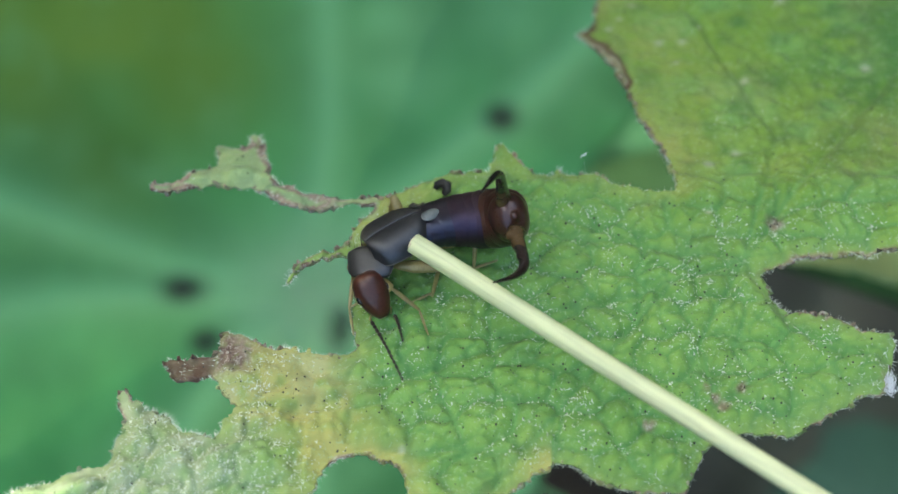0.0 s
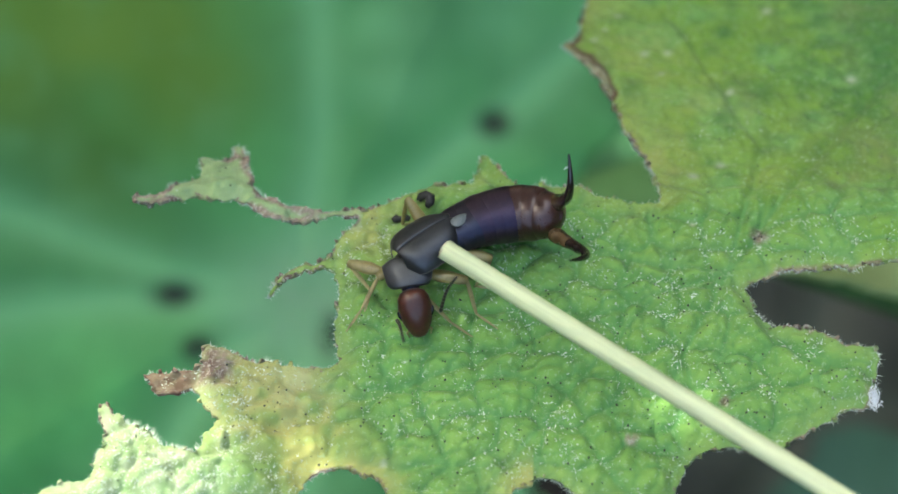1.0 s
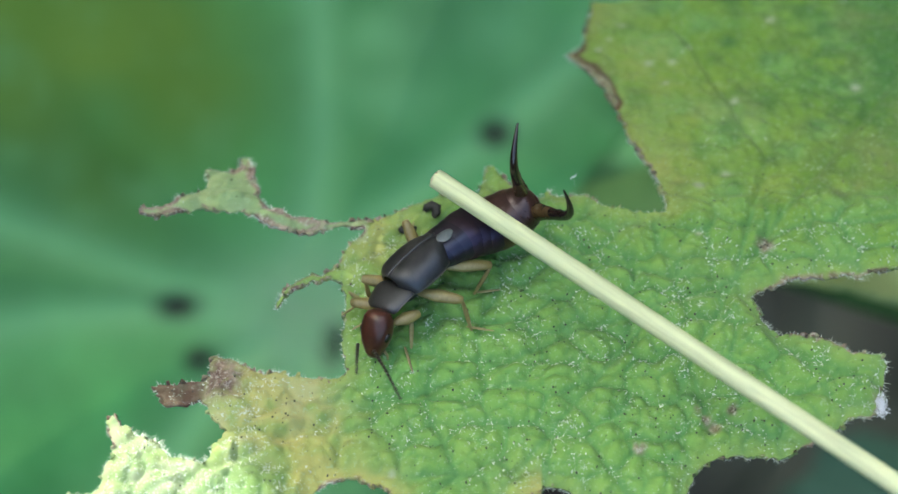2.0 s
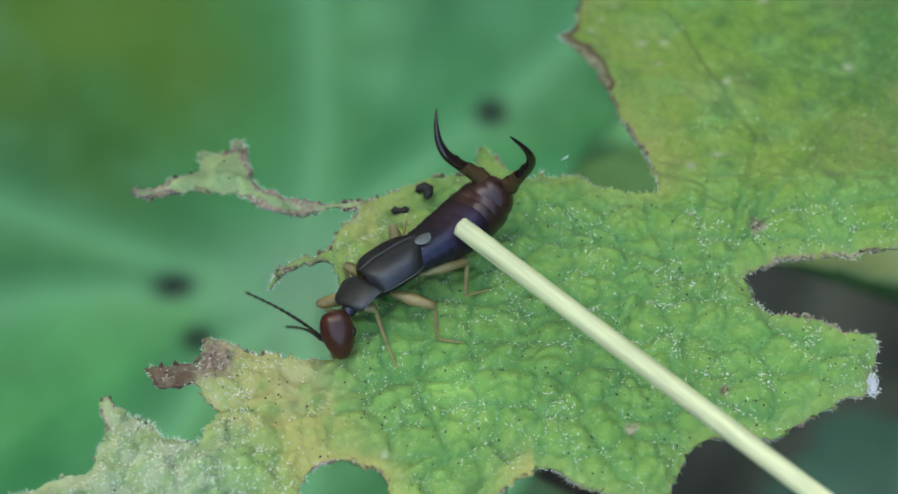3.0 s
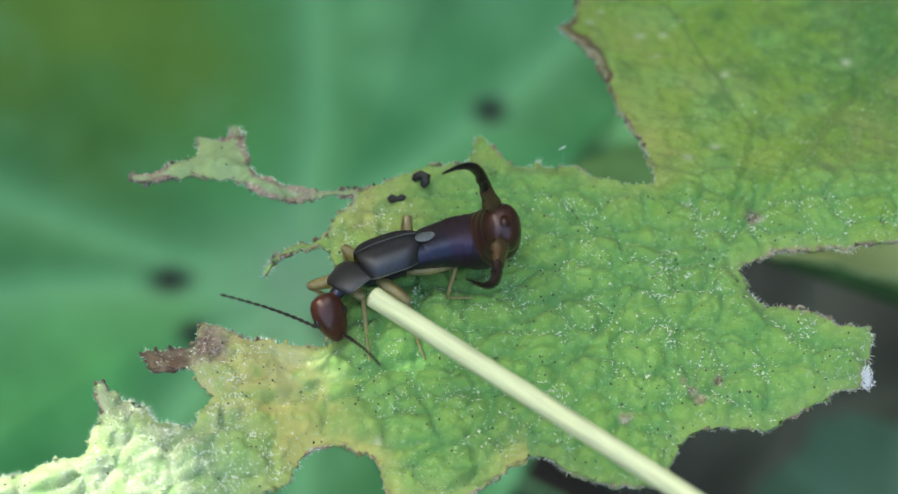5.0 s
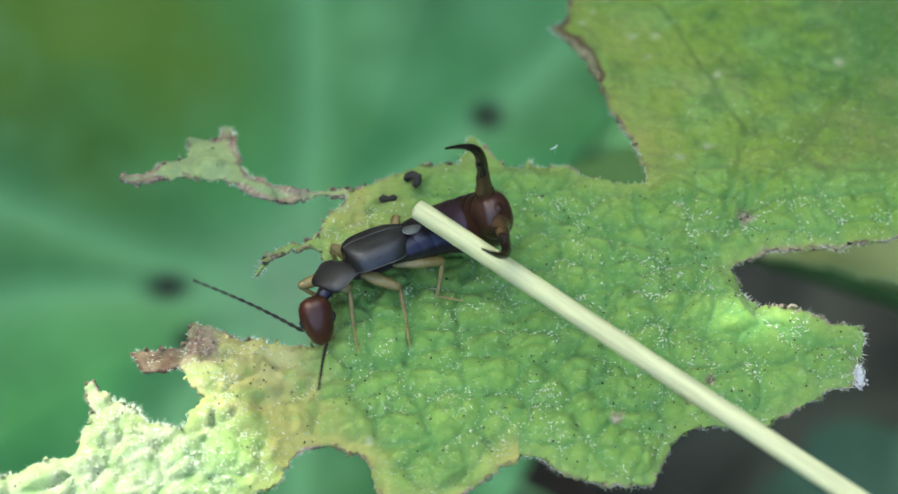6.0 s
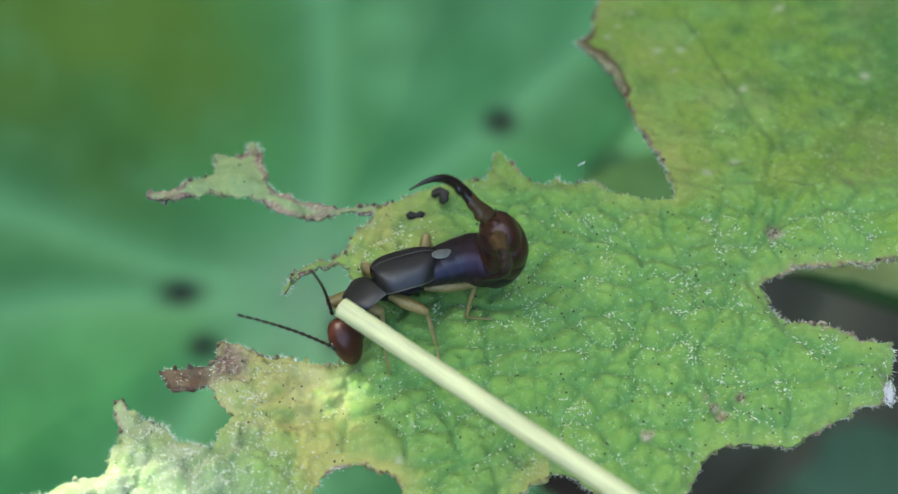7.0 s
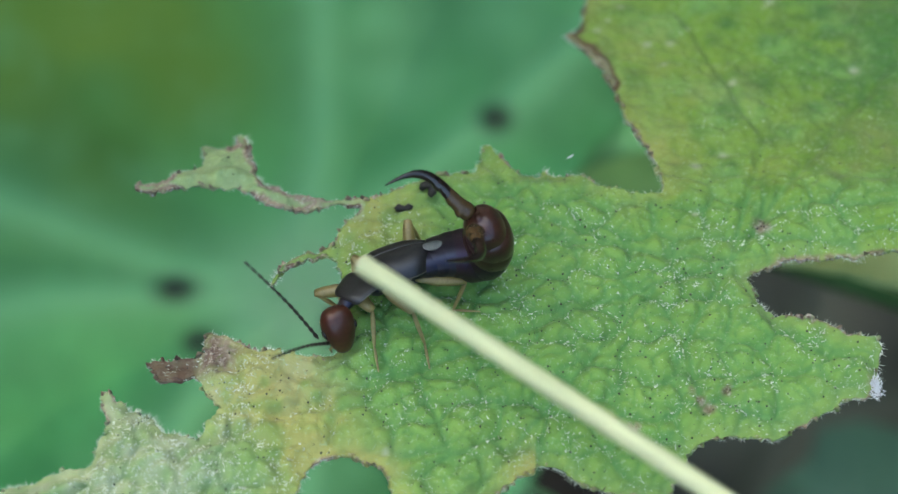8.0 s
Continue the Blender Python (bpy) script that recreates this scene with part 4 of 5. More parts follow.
def blade_ring(u, s, fat=1.0):
    """Centre and half axes of a pincer at u from root to tip; flattened in the plane of its bow."""
    x = s * 1.25 * math.sin(math.pi * u ** 1.35)
    wide = (0.22 * (1 - u) ** 3 + 0.28 * (1 - u ** 3.2) + 0.06) * fat
    high = (0.20 * (1 - u) ** 2.5 + 0.19 * (1 - u ** 4) + 0.06) * fat
    tooth = 0.5 * sum(size * math.exp(-((u - at) / broad) ** 4) for at, size, broad in TEETH)
    return x - s * tooth, -5.4 * u, wide + tooth * fat, high


def build_blade(root, s):
    """One pincer: from its root along -y, bowed outwards to the side s, hooked in at the tip, toothed inside."""
    bm = bmesh.new()
    rings = []
    n = 110
    for i in range(n + 1):
        x, y, wide, high = blade_ring(i / n, s)
        rings.append(((x, y, 0), (wide, 0, 0), (0, 0, high)))
    rings.append(((0.0, -5.43, 0), (0.03, 0, 0), (0, 0, 0.03)))
    loft(bm, rings, 16, 2.2)
    blade = part("forceps_blade", bm, BLADE, root, "long curved dark pincer blade with teeth")
    base = bmesh.new()
    rings = [((0, 0.4, 0), (0.42, 0, 0), (0, 0, 0.36))]
    for i in range(41):
        x, y, wide, high = blade_ring(0.34 * i / 40, s, 1.05 - 0.10 * (i / 40) ** 4)
        rings.append(((x, y, 0), (wide, 0, 0), (0, 0, high)))
    part("blade_base", loft(base, rings, 16, 2.2), BLADE_BASE, blade, "amber brown pincer base")
    return blade


def build_feeler(root):
    n, pts, radii = 13, [], []
    for k in range(n):
        for f, r in ((0.0, 0.04), (0.5, 0.105), (0.92, 0.08)):
            y = 8.0 * (k + f) / n
            pts.append((0, y, 0.25 * math.sin(math.pi * y / 8.0)))
            radii.append(r * (1.25 - 0.5 * k / n))
    return part("antenna", tube(pts, radii, 8), FEELER, root, "thin beaded dark antenna")


def build_limb(root, name, length, w0, w1, w2, material):
    rows = [(-0.05, w0 * 0.5, w0 * 0.5), (length * 0.12, w0, w0 * 0.8), (length * 0.45, w1, w1 * 0.75), (length * 0.85, w2, w2 * 0.8), (length, w2 * 0.7, w2 * 0.6), (length + 0.06, w2 * 0.3, w2 * 0.3)]
    return part(name, along_y(rows, 12), material, root)


FEMURS, TIBIA, TARSUS = (1.7, 2.8, 3.1, 2.4, 2.5, 3.3), 2.2, 1.6
earwig = empty("earwig", (0, 0, LEAF), "dark brown shiny earwig with raised curved pincers", "earwig")
head = build_head(earwig)
thorax = build_thorax(earwig)
pronotum = build_pronotum(earwig)
elytra = [build_elytron(earwig, s) for s in (-1, 1)]
abdomen = [build_segment(earwig, k) for k in range(SEGMENTS)]
blades = [build_blade(earwig, s) for s in (-1, 1)]
feelers = [build_feeler(earwig) for _ in range(2)]
legs = [(build_limb(earwig, "femur", long, 0.26, 0.44, 0.34, AMBER), build_limb(earwig, "tibia", TIBIA, 0.13, 0.15, 0.11, AMBER),
         build_limb(earwig, "tarsus", TARSUS, 0.08, 0.09, 0.06, AMBER)) for long in FEMURS]

# ---- movement ----
TIMES = (0, 0.04, 0.07, 0.1, 0.2, 0.5, 0.8, 1, 1.2, 2.3, 2.5, 2.7, 3, 3.2, 3.5, 3.8, 4, 4.2, 4.5, 4.7, 5.8, 6, 6.5, 7, 7.2, 7.5, 8)
HEAD = [(-4.7, -5.6, 1.9), (-4.7, -5.6, 1.9), (-4.0, -5.5, 1.9), (-3.3, -5.5, 1.9), (-3.6, -5.7, 1.9), (-2.4, -5.0, 1.9), (-1.1, -6.1, 1.9), (-1.0, -5.9, 1.9), (-1.1, -5.9, 1.9), (-4.8, -7.2, 1.9), (-5.3, -7.6, 1.9), (-5.6, -7.8, 1.9), (-5.6, -8.0, 1.9), (-5.6, -8.0, 1.9), (-4.9, -7.2, 1.9), (-6.1, -7.1, 1.9), (-5.6, -6.8, 1.9), (-5.7, -6.9, 1.9), (-5.9, -7.6, 1.9), (-5.8, -7.8, 1.9), (-5.9, -7.7, 1.9), (-6.0, -8.0, 1.9), (-6.0, -8.2, 1.9), (-6.0, -8.1, 1.9), (-6.3, -8.2, 1.9), (-6.1, -8.2, 1.9), (-5.7, -7.9, 1.9)]
MOUTH = [(-3.8, -7.0, 0.8), (-3.8, -6.9, 0.8), (-3.5, -7.0, 0.8), (-3.1, -7.0, 0.8), (-3.3, -7.0, 0.8), (-2.2, -6.4, 0.8), (-0.8, -7.4, 0.8), (-0.7, -7.0, 0.8), (-0.8, -7.2, 0.8), (-5.1, -8.1, 0.8), (-5.2, -8.9, 0.8), (-5.5, -8.9, 0.8), (-5.3, -9.1, 0.8), (-6.0, -9.2, 0.8), (-5.4, -8.5, 0.8), (-6.3, -8.5, 0.8), (-5.6, -8.3, 0.8), (-5.6, -8.3, 0.8), (-5.6, -8.5, 0.8), (-5.1, -8.9, 0.8), (-5.5, -8.8, 0.8), (-5.6, -9.1, 0.8), (-5.5, -9.0, 0.8), (-5.6, -9.0, 0.8), (-6.2, -9.1, 0.8), (-5.9, -9.1, 0.8), (-5.4, -8.6, 0.8)]
NECK = [(-4.8, -4.6, 2.0), (-4.8, -4.6, 2.0), (-4.0, -4.5, 2.0), (-3.1, -4.5, 2.0), (-3.5, -4.3, 2.0), (-2.5, -3.6, 2.0), (-1.4, -4.7, 2.0), (-1.3, -4.5, 2.0), (-1.4, -4.5, 2.0), (-4.1, -5.7, 2.0), (-4.4, -6.0, 2.0), (-5.0, -6.3, 2.0), (-4.9, -6.4, 2.0), (-4.8, -6.8, 2.0), (-4.1, -6.3, 2.0), (-5.4, -6.0, 2.0), (-4.7, -5.7, 2.0), (-5.0, -5.9, 2.0), (-5.3, -6.3, 2.0), (-5.4, -6.3, 2.0), (-5.5, -6.1, 2.0), (-5.7, -6.4, 2.0), (-5.6, -6.4, 2.0), (-5.6, -6.2, 2.0), (-5.7, -6.7, 2.0), (-5.5, -6.5, 2.0), (-5.3, -6.3, 2.0)]
PRONOTUM = [(-4.6, -3.0, 2.2), (-4.6, -2.9, 2.2), (-3.6, -3.0, 2.2), (-2.7, -3.0, 2.2), (-3.0, -2.7, 2.2), (-2.3, -2.1, 2.2), (-1.5, -2.9, 2.2), (-1.5, -2.6, 2.2), (-1.3, -2.7, 2.2), (-3.1, -4.4, 2.2), (-3.6, -4.6, 2.2), (-4.1, -4.8, 2.2), (-4.0, -5.0, 2.2), (-3.3, -5.6, 2.2), (-2.8, -5.4, 2.2), (-3.9, -4.6, 2.2), (-3.2, -4.5, 2.2), (-3.6, -4.5, 2.2), (-4.1, -4.8, 2.2), (-4.0, -4.9, 2.2), (-4.3, -4.3, 2.2), (-4.4, -4.5, 2.2), (-4.3, -4.7, 2.2), (-4.3, -4.6, 2.2), (-4.5, -5.1, 2.2), (-4.2, -4.9, 2.2), (-4.0, -4.8, 2.2)]
WAIST = [(-2.1, -1.4, 2.3), (-2.1, -1.3, 2.3), (-1.1, -1.6, 2.3), (-0.1, -1.8, 2.3), (0.1, -1.2, 2.3), (0.7, -0.6, 2.3), (0.7, -1.5, 2.3), (0.6, -1.0, 2.3), (0.7, -0.9, 2.3), (-0.5, -1.8, 2.3), (-0.6, -2.2, 2.3), (-1.2, -2.6, 2.3), (-0.9, -2.8, 2.3), (-0.6, -4.5, 2.3), (0.2, -4.3, 2.3), (-0.6, -3.8, 2.3), (0.0, -3.6, 2.3), (-0.4, -3.3, 2.3), (-0.7, -3.7, 2.3), (-0.7, -3.7, 2.3), (-0.9, -2.9, 2.3), (-0.8, -3.0, 2.3), (-0.8, -3.6, 2.3), (-0.9, -3.5, 2.3), (-1.1, -3.8, 2.3), (-0.9, -3.8, 2.3), (-0.7, -3.5, 2.3)]
BELLY = [(-0.0, -0.9, 2.4), (-0.0, -0.9, 2.4), (1.3, -0.8, 2.4), (2.6, -0.7, 2.4), (2.6, -0.6, 2.4), (3.2, -0.3, 2.4), (3.0, -0.3, 2.4), (2.9, 0.1, 2.4), (3.1, 0.2, 2.4), (1.6, -0.4, 2.4), (1.5, -0.8, 2.4), (1.0, -1.2, 2.4), (1.3, -1.3, 2.4), (1.3, -3.0, 2.4), (1.5, -3.4, 2.4), (1.5, -3.0, 2.4), (1.9, -3.0, 2.4), (1.9, -2.7, 2.4), (1.6, -3.1, 2.4), (1.7, -3.2, 2.4), (1.4, -1.7, 2.4), (1.5, -2.0, 2.4), (1.5, -2.6, 2.4), (1.2, -2.9, 2.4), (1.0, -3.4, 2.4), (1.1, -3.5, 2.4), (1.2, -3.1, 2.4)]
BEND = [(2.1, -0.8, 2.6), (2.1, -0.8, 2.6), (3.4, -0.4, 2.5), (4.7, 0.0, 2.5), (5.0, -0.3, 2.5), (5.6, -0.1, 2.5), (5.2, 0.1, 2.5), (5.2, 0.6, 2.5), (5.4, 0.7, 2.5), (3.3, 0.8, 2.5), (3.2, 0.5, 2.5), (2.8, 0.1, 2.5), (2.8, 0.1, 2.5), (2.5, -1.3, 2.6), (1.9, -1.4, 2.6), (2.8, -2.6, 3.0), (3.5, -2.6, 3.0), (3.7, -3.0, 2.8), (3.4, -3.3, 2.8), (3.5, -3.3, 2.8), (3.2, -1.6, 2.8), (3.3, -1.8, 2.8), (3.1, -2.9, 2.8), (2.8, -3.1, 2.8), (2.4, -3.8, 2.9), (2.6, -3.8, 2.9), (2.8, -3.2, 2.8)]
CROWN = [(3.4, -1.4, 3.7), (3.4, -1.4, 3.7), (4.7, -0.6, 3.4), (6.0, 0.1, 3.0), (6.4, -0.6, 3.0), (7.0, -0.3, 3.0), (6.6, -0.3, 3.0), (6.6, 0.2, 3.0), (6.6, 0.4, 3.0), (4.4, 1.4, 3.0), (4.2, 1.0, 3.0), (3.6, 0.9, 3.0), (3.6, 0.8, 3.0), (2.5, 0.2, 3.2), (1.4, -0.0, 3.3), (3.0, -2.0, 4.8), (3.8, -2.3, 4.8), (4.6, -3.4, 4.4), (4.4, -3.9, 4.4), (4.4, -3.8, 4.4), (4.2, -1.9, 4.0), (4.3, -2.2, 4.0), (4.0, -3.1, 4.4), (3.4, -3.1, 4.6), (2.9, -3.9, 4.9), (3.2, -3.9, 4.9), (3.3, -3.3, 4.8)]
TAIL = [(3.6, -2.3, 5.2), (3.6, -2.3, 5.2), (5.2, -1.1, 4.3), (6.8, 0.1, 3.5), (7.3, -0.9, 3.5), (7.8, -0.5, 3.5), (7.5, -0.8, 3.5), (7.4, -0.3, 3.5), (7.3, -0.1, 3.5), (4.9, 1.6, 3.5), (4.7, 1.2, 3.5), (4.1, 1.3, 3.5), (3.9, 1.2, 3.5), (1.9, 0.8, 4.0), (0.7, 0.6, 4.3), (1.9, -1.9, 6.4), (2.9, -2.2, 6.4), (4.2, -3.7, 6.0), (4.3, -4.3, 5.8), (4.2, -4.2, 5.8), (4.3, -2.2, 5.4), (4.4, -2.5, 5.4), (3.8, -3.0, 5.8), (2.7, -3.0, 6.2), (1.9, -3.9, 6.6), (2.2, -4.0, 6.6), (2.5, -3.3, 6.4)]
BLADE_A = [(3.2, -1.3, 5.5), (3.2, -1.3, 5.5), (5.2, -0.2, 4.7), (7.2, 0.9, 3.8), (7.8, 0.0, 3.8), (8.0, 0.3, 3.8), (7.8, 0.1, 3.8), (7.5, 0.4, 3.8), (7.3, 0.6, 3.8), (4.5, 2.0, 3.8), (4.3, 1.6, 3.8), (3.6, 1.9, 3.8), (3.1, 1.6, 3.8), (0.9, 0.7, 4.3), (-0.5, 0.6, 4.6), (1.0, -1.8, 6.7), (2.1, -2.1, 6.7), (3.9, -3.0, 6.3), (4.2, -3.4, 6.1), (4.0, -3.2, 6.1), (3.8, -1.1, 5.7), (4.0, -1.5, 5.7), (3.5, -1.9, 6.1), (2.3, -2.4, 6.5), (0.4, -3.5, 6.9), (1.2, -3.8, 6.9), (1.9, -2.8, 6.7)]
BLADE_A_TIP = [(1.8, -3.8, 10.1), (1.8, -3.8, 10.1), (6.3, -1.6, 10.4), (10.8, 0.5, 7.7), (10.4, -0.1, 8.5), (9.0, 0.6, 9.1), (8.2, -0.5, 9.1), (8.0, 0.4, 9.2), (7.6, 0.7, 9.2), (4.1, 4.1, 8.7), (3.3, 3.4, 8.8), (1.5, 4.1, 8.3), (0.3, 4.1, 7.7), (-3.6, 0.7, 7.4), (-5.4, -0.9, 6.3), (-3.8, -4.1, 7.6), (-2.5, -3.5, 9.1), (0.2, -4.4, 10.0), (1.1, -4.4, 10.4), (1.0, -4.1, 10.5), (0.8, -1.3, 10.2), (1.6, -1.7, 10.5), (-0.7, -1.6, 9.6), (-2.2, -2.6, 9.5), (-4.6, -4.5, 8.7), (-3.7, -4.1, 9.3), (-2.9, -2.7, 9.3)]
BLADE_B = [(3.9, -3.6, 5.5), (3.9, -3.6, 5.5), (5.6, -2.2, 4.7), (7.3, -0.8, 3.8), (7.7, -2.4, 3.8), (8.1, -1.6, 3.8), (7.6, -2.2, 3.8), (7.5, -1.8, 3.8), (7.5, -1.1, 3.8), (5.4, 0.7, 3.8), (5.1, 0.6, 3.8), (4.8, 1.1, 3.8), (4.8, 1.1, 3.8), (2.5, 0.5, 4.3), (0.7, 1.4, 4.6), (2.1, -3.2, 6.7), (3.2, -3.3, 6.7), (4.3, -5.4, 6.3), (4.4, -6.3, 6.1), (4.3, -6.2, 6.1), (4.7, -3.3, 5.7), (4.9, -3.7, 5.7), (4.1, -4.0, 6.1), (3.0, -4.0, 6.5), (1.7, -4.8, 6.9), (1.9, -4.9, 6.9), (2.4, -4.2, 6.7)]
BLADE_B_TIP = [(2.5, -8.3, 7.6), (2.5, -8.3, 7.6), (7.0, -4.9, 8.8), (11.5, -1.5, 7.1), (10.6, -5.4, 7.2), (9.2, -4.3, 8.3), (8.2, -6.4, 7.1), (8.0, -5.8, 7.4), (7.8, -5.2, 7.3), (7.2, -0.3, 8.8), (6.9, -0.1, 8.8), (5.4, 0.8, 9.2), (4.7, 1.0, 9.2), (1.3, -1.2, 9.3), (-1.1, -0.5, 9.3), (1.6, -7.7, 9.5), (2.5, -8.0, 9.3), (1.8, -9.9, 7.7), (2.0, -10.2, 9.0), (2.0, -10.1, 9.0), (3.5, -7.3, 9.2), (3.7, -7.7, 9.2), (1.2, -7.6, 8.9), (1.6, -8.5, 9.1), (0.1, -9.1, 9.8), (-0.0, -9.3, 9.3), (0.7, -8.2, 9.9)]
FEELER_A = [(-4.7, -7.3, 1.3), (-4.7, -7.2, 1.3), (-4.7, -6.7, 1.3), (-4.7, -6.1, 1.3), (-5.1, -6.4, 1.3), (-2.9, -6.3, 1.3), (-0.5, -7.9, 1.3), (-2.1, -6.3, 1.3), (-1.8, -7.5, 1.3), (-6.5, -7.2, 1.3), (-7.1, -8.0, 1.3), (-6.7, -7.8, 1.3), (-6.5, -8.1, 1.3), (-7.0, -8.0, 1.3), (-6.0, -7.7, 1.3), (-7.3, -7.0, 1.3), (-6.6, -6.9, 1.3), (-6.6, -7.5, 1.3), (-6.9, -8.2, 1.3), (-6.4, -8.3, 1.3), (-6.9, -8.4, 1.3), (-6.8, -8.6, 1.3), (-7.0, -8.6, 1.3), (-6.8, -8.4, 1.3), (-7.0, -8.5, 1.3), (-6.9, -8.4, 1.3), (-6.9, -8.4, 1.3)]
FEELER_A_TIP = [(-2.5, -14.1, 5.9), (-2.5, -14.1, 5.9), (-4.0, -9.0, 7.7), (-5.5, -3.9, 9.4), (-10.5, -6.3, 7.8), (-2.5, -11.4, 8.1), (1.2, -14.1, 6.8), (-1.5, -11.6, 7.9), (-1.7, -12.8, 8.0), (-6.2, -12.9, 7.6), (-8.9, -13.2, 7.7), (-9.3, -9.2, 9.3), (-10.8, -9.0, 8.6), (-8.4, -3.0, 8.0), (-7.5, -2.1, 7.6), (-12.1, -11.1, 7.0), (-10.0, -12.2, 7.0), (-8.8, -8.7, 9.4), (-10.2, -12.8, 7.6), (-11.6, -12.1, 6.9), (-9.9, -7.3, 9.2), (-13.4, -8.1, 6.7), (-8.6, -13.4, 8.2), (-12.3, -9.8, 7.7), (-12.1, -10.8, 7.7), (-10.7, -12.2, 7.8), (-11.1, -7.2, 8.6)]
FEELER_B = [(-3.3, -6.9, 1.3), (-3.3, -6.8, 1.3), (-2.7, -7.0, 1.3), (-2.1, -7.3, 1.3), (-2.6, -7.1, 1.3), (-1.1, -6.5, 1.3), (0.4, -6.5, 1.3), (0.5, -5.7, 1.3), (0.3, -6.3, 1.3), (-5.0, -8.4, 1.3), (-5.5, -9.0, 1.3), (-6.9, -8.0, 1.3), (-6.6, -8.2, 1.3), (-5.2, -9.0, 1.3), (-4.5, -6.1, 1.3), (-5.7, -8.6, 1.3), (-4.7, -7.4, 1.3), (-4.8, -7.4, 1.3), (-5.5, -9.2, 1.3), (-5.0, -9.2, 1.3), (-4.9, -7.2, 1.3), (-5.4, -9.4, 1.3), (-5.0, -9.0, 1.3), (-6.9, -6.2, 1.3), (-6.5, -9.4, 1.3), (-7.5, -7.1, 1.3), (-6.2, -8.7, 1.3)]
FEELER_B_TIP = [(-2.6, -12.4, 7.7), (-2.6, -12.4, 7.7), (-0.8, -12.9, 7.1), (1.0, -13.3, 6.4), (-2.4, -12.5, 7.8), (0.0, -12.0, 7.7), (6.1, -9.2, 7.0), (1.5, -8.0, 9.4), (6.5, -9.4, 6.2), (-4.6, -14.2, 7.5), (-6.3, -13.6, 8.4), (-10.6, -10.6, 8.5), (-8.2, -11.6, 8.9), (-3.2, -14.3, 7.6), (-3.1, -6.1, 9.7), (-3.8, -14.4, 7.2), (-1.3, -11.3, 8.1), (-3.5, -11.3, 8.8), (-4.6, -13.8, 8.4), (-2.3, -15.0, 6.9), (-3.7, -11.0, 8.8), (-5.4, -15.8, 6.9), (-2.1, -13.5, 7.9), (-7.8, -7.9, 9.6), (-7.9, -16.0, 6.5), (-8.7, -9.1, 9.5), (-9.2, -13.4, 7.7)]
BOW_A = [(0.3, 0.7, 0.7), (0.3, 0.7, 0.7), (0.4, 0.0, 0.1), (0.5, -0.7, -0.4), (0.5, -0.7, -0.4), (0.3, -0.6, 0.8), (0.0, -0.5, 0.8), (0.2, -0.5, 0.8), (0.2, -0.5, 0.8), (-0.4, -0.5, 0.8), (-0.4, -0.5, 0.8), (-0.6, -0.7, 0.3), (-0.6, -0.7, 0.2), (0.0, -0.4, 0.9), (0.0, -0.4, 0.9), (-0.0, 0.8, 0.6), (0.1, 0.8, 0.5), (0.3, 0.8, 0.5), (0.5, 0.7, 0.5), (0.5, 0.7, 0.5), (0.5, 0.7, 0.5), (0.7, 0.6, 0.4), (0.4, 0.8, 0.5), (0.3, 0.8, 0.5), (0.1, 0.8, 0.5), (0.1, 0.8, 0.5), (0.2, 0.8, 0.5)]
BOW_B = [(1.0, -0.2, -0.1), (1.0, -0.2, -0.1), (0.5, -0.5, -0.3), (0.0, -0.8, -0.5), (0.0, -0.8, -0.5), (0.0, -0.8, -0.5), (-0.2, -0.5, 0.8), (0.2, -0.7, 0.6), (0.2, -0.7, 0.6), (0.6, -0.7, -0.4), (0.7, -0.6, -0.4), (1.0, -0.2, -0.2), (1.0, -0.2, -0.1), (0.9, 0.4, 0.2), (0.6, 0.7, 0.4), (1.0, -0.2, -0.1), (1.0, -0.2, -0.1), (0.9, -0.4, -0.3), (0.5, -0.7, -0.5), (0.5, -0.7, -0.4), (0.6, -0.7, -0.4), (0.7, -0.6, -0.4), (0.5, -0.7, -0.5), (1.0, -0.2, -0.1), (1.0, -0.2, -0.1), (1.0, -0.2, -0.2), (1.0, -0.2, -0.1)]
LEG_FRONT_NEAR = [(0, -2.2, -6.1, -1.7, -6.2, -1.4, -7.2), (0.2, -1.8, -5.7, -1.1, -6.1, -0.4, -7.6), (0.5, -1.3, -5.7, -0.8, -6.5, -0.0, -7.8), (1, 0.5, -5.5, 1.2, -6.1, 2.1, -6.5), (2.3, -2.6, -5.5, -2.6, -7.2, -2.1, -9.3), (2.5, -3.1, -5.8, -2.6, -7.6, -2.1, -9.3), (3, -3.4, -6.5, -2.7, -8.1, -2.1, -9.4), (3.5, -2.5, -7.5, -3.1, -8.4, -3.4, -10.2), (4, -3.5, -6.4, -3.4, -7.6, -3.3, -10.1), (4.5, -3.7, -7.0, -3.5, -8.4, -3.4, -10.1), (6, -4.1, -6.1, -3.8, -8.4, -3.4, -10.0), (8, -3.7, -6.8, -3.6, -8.3, -3.3, -10.0)]
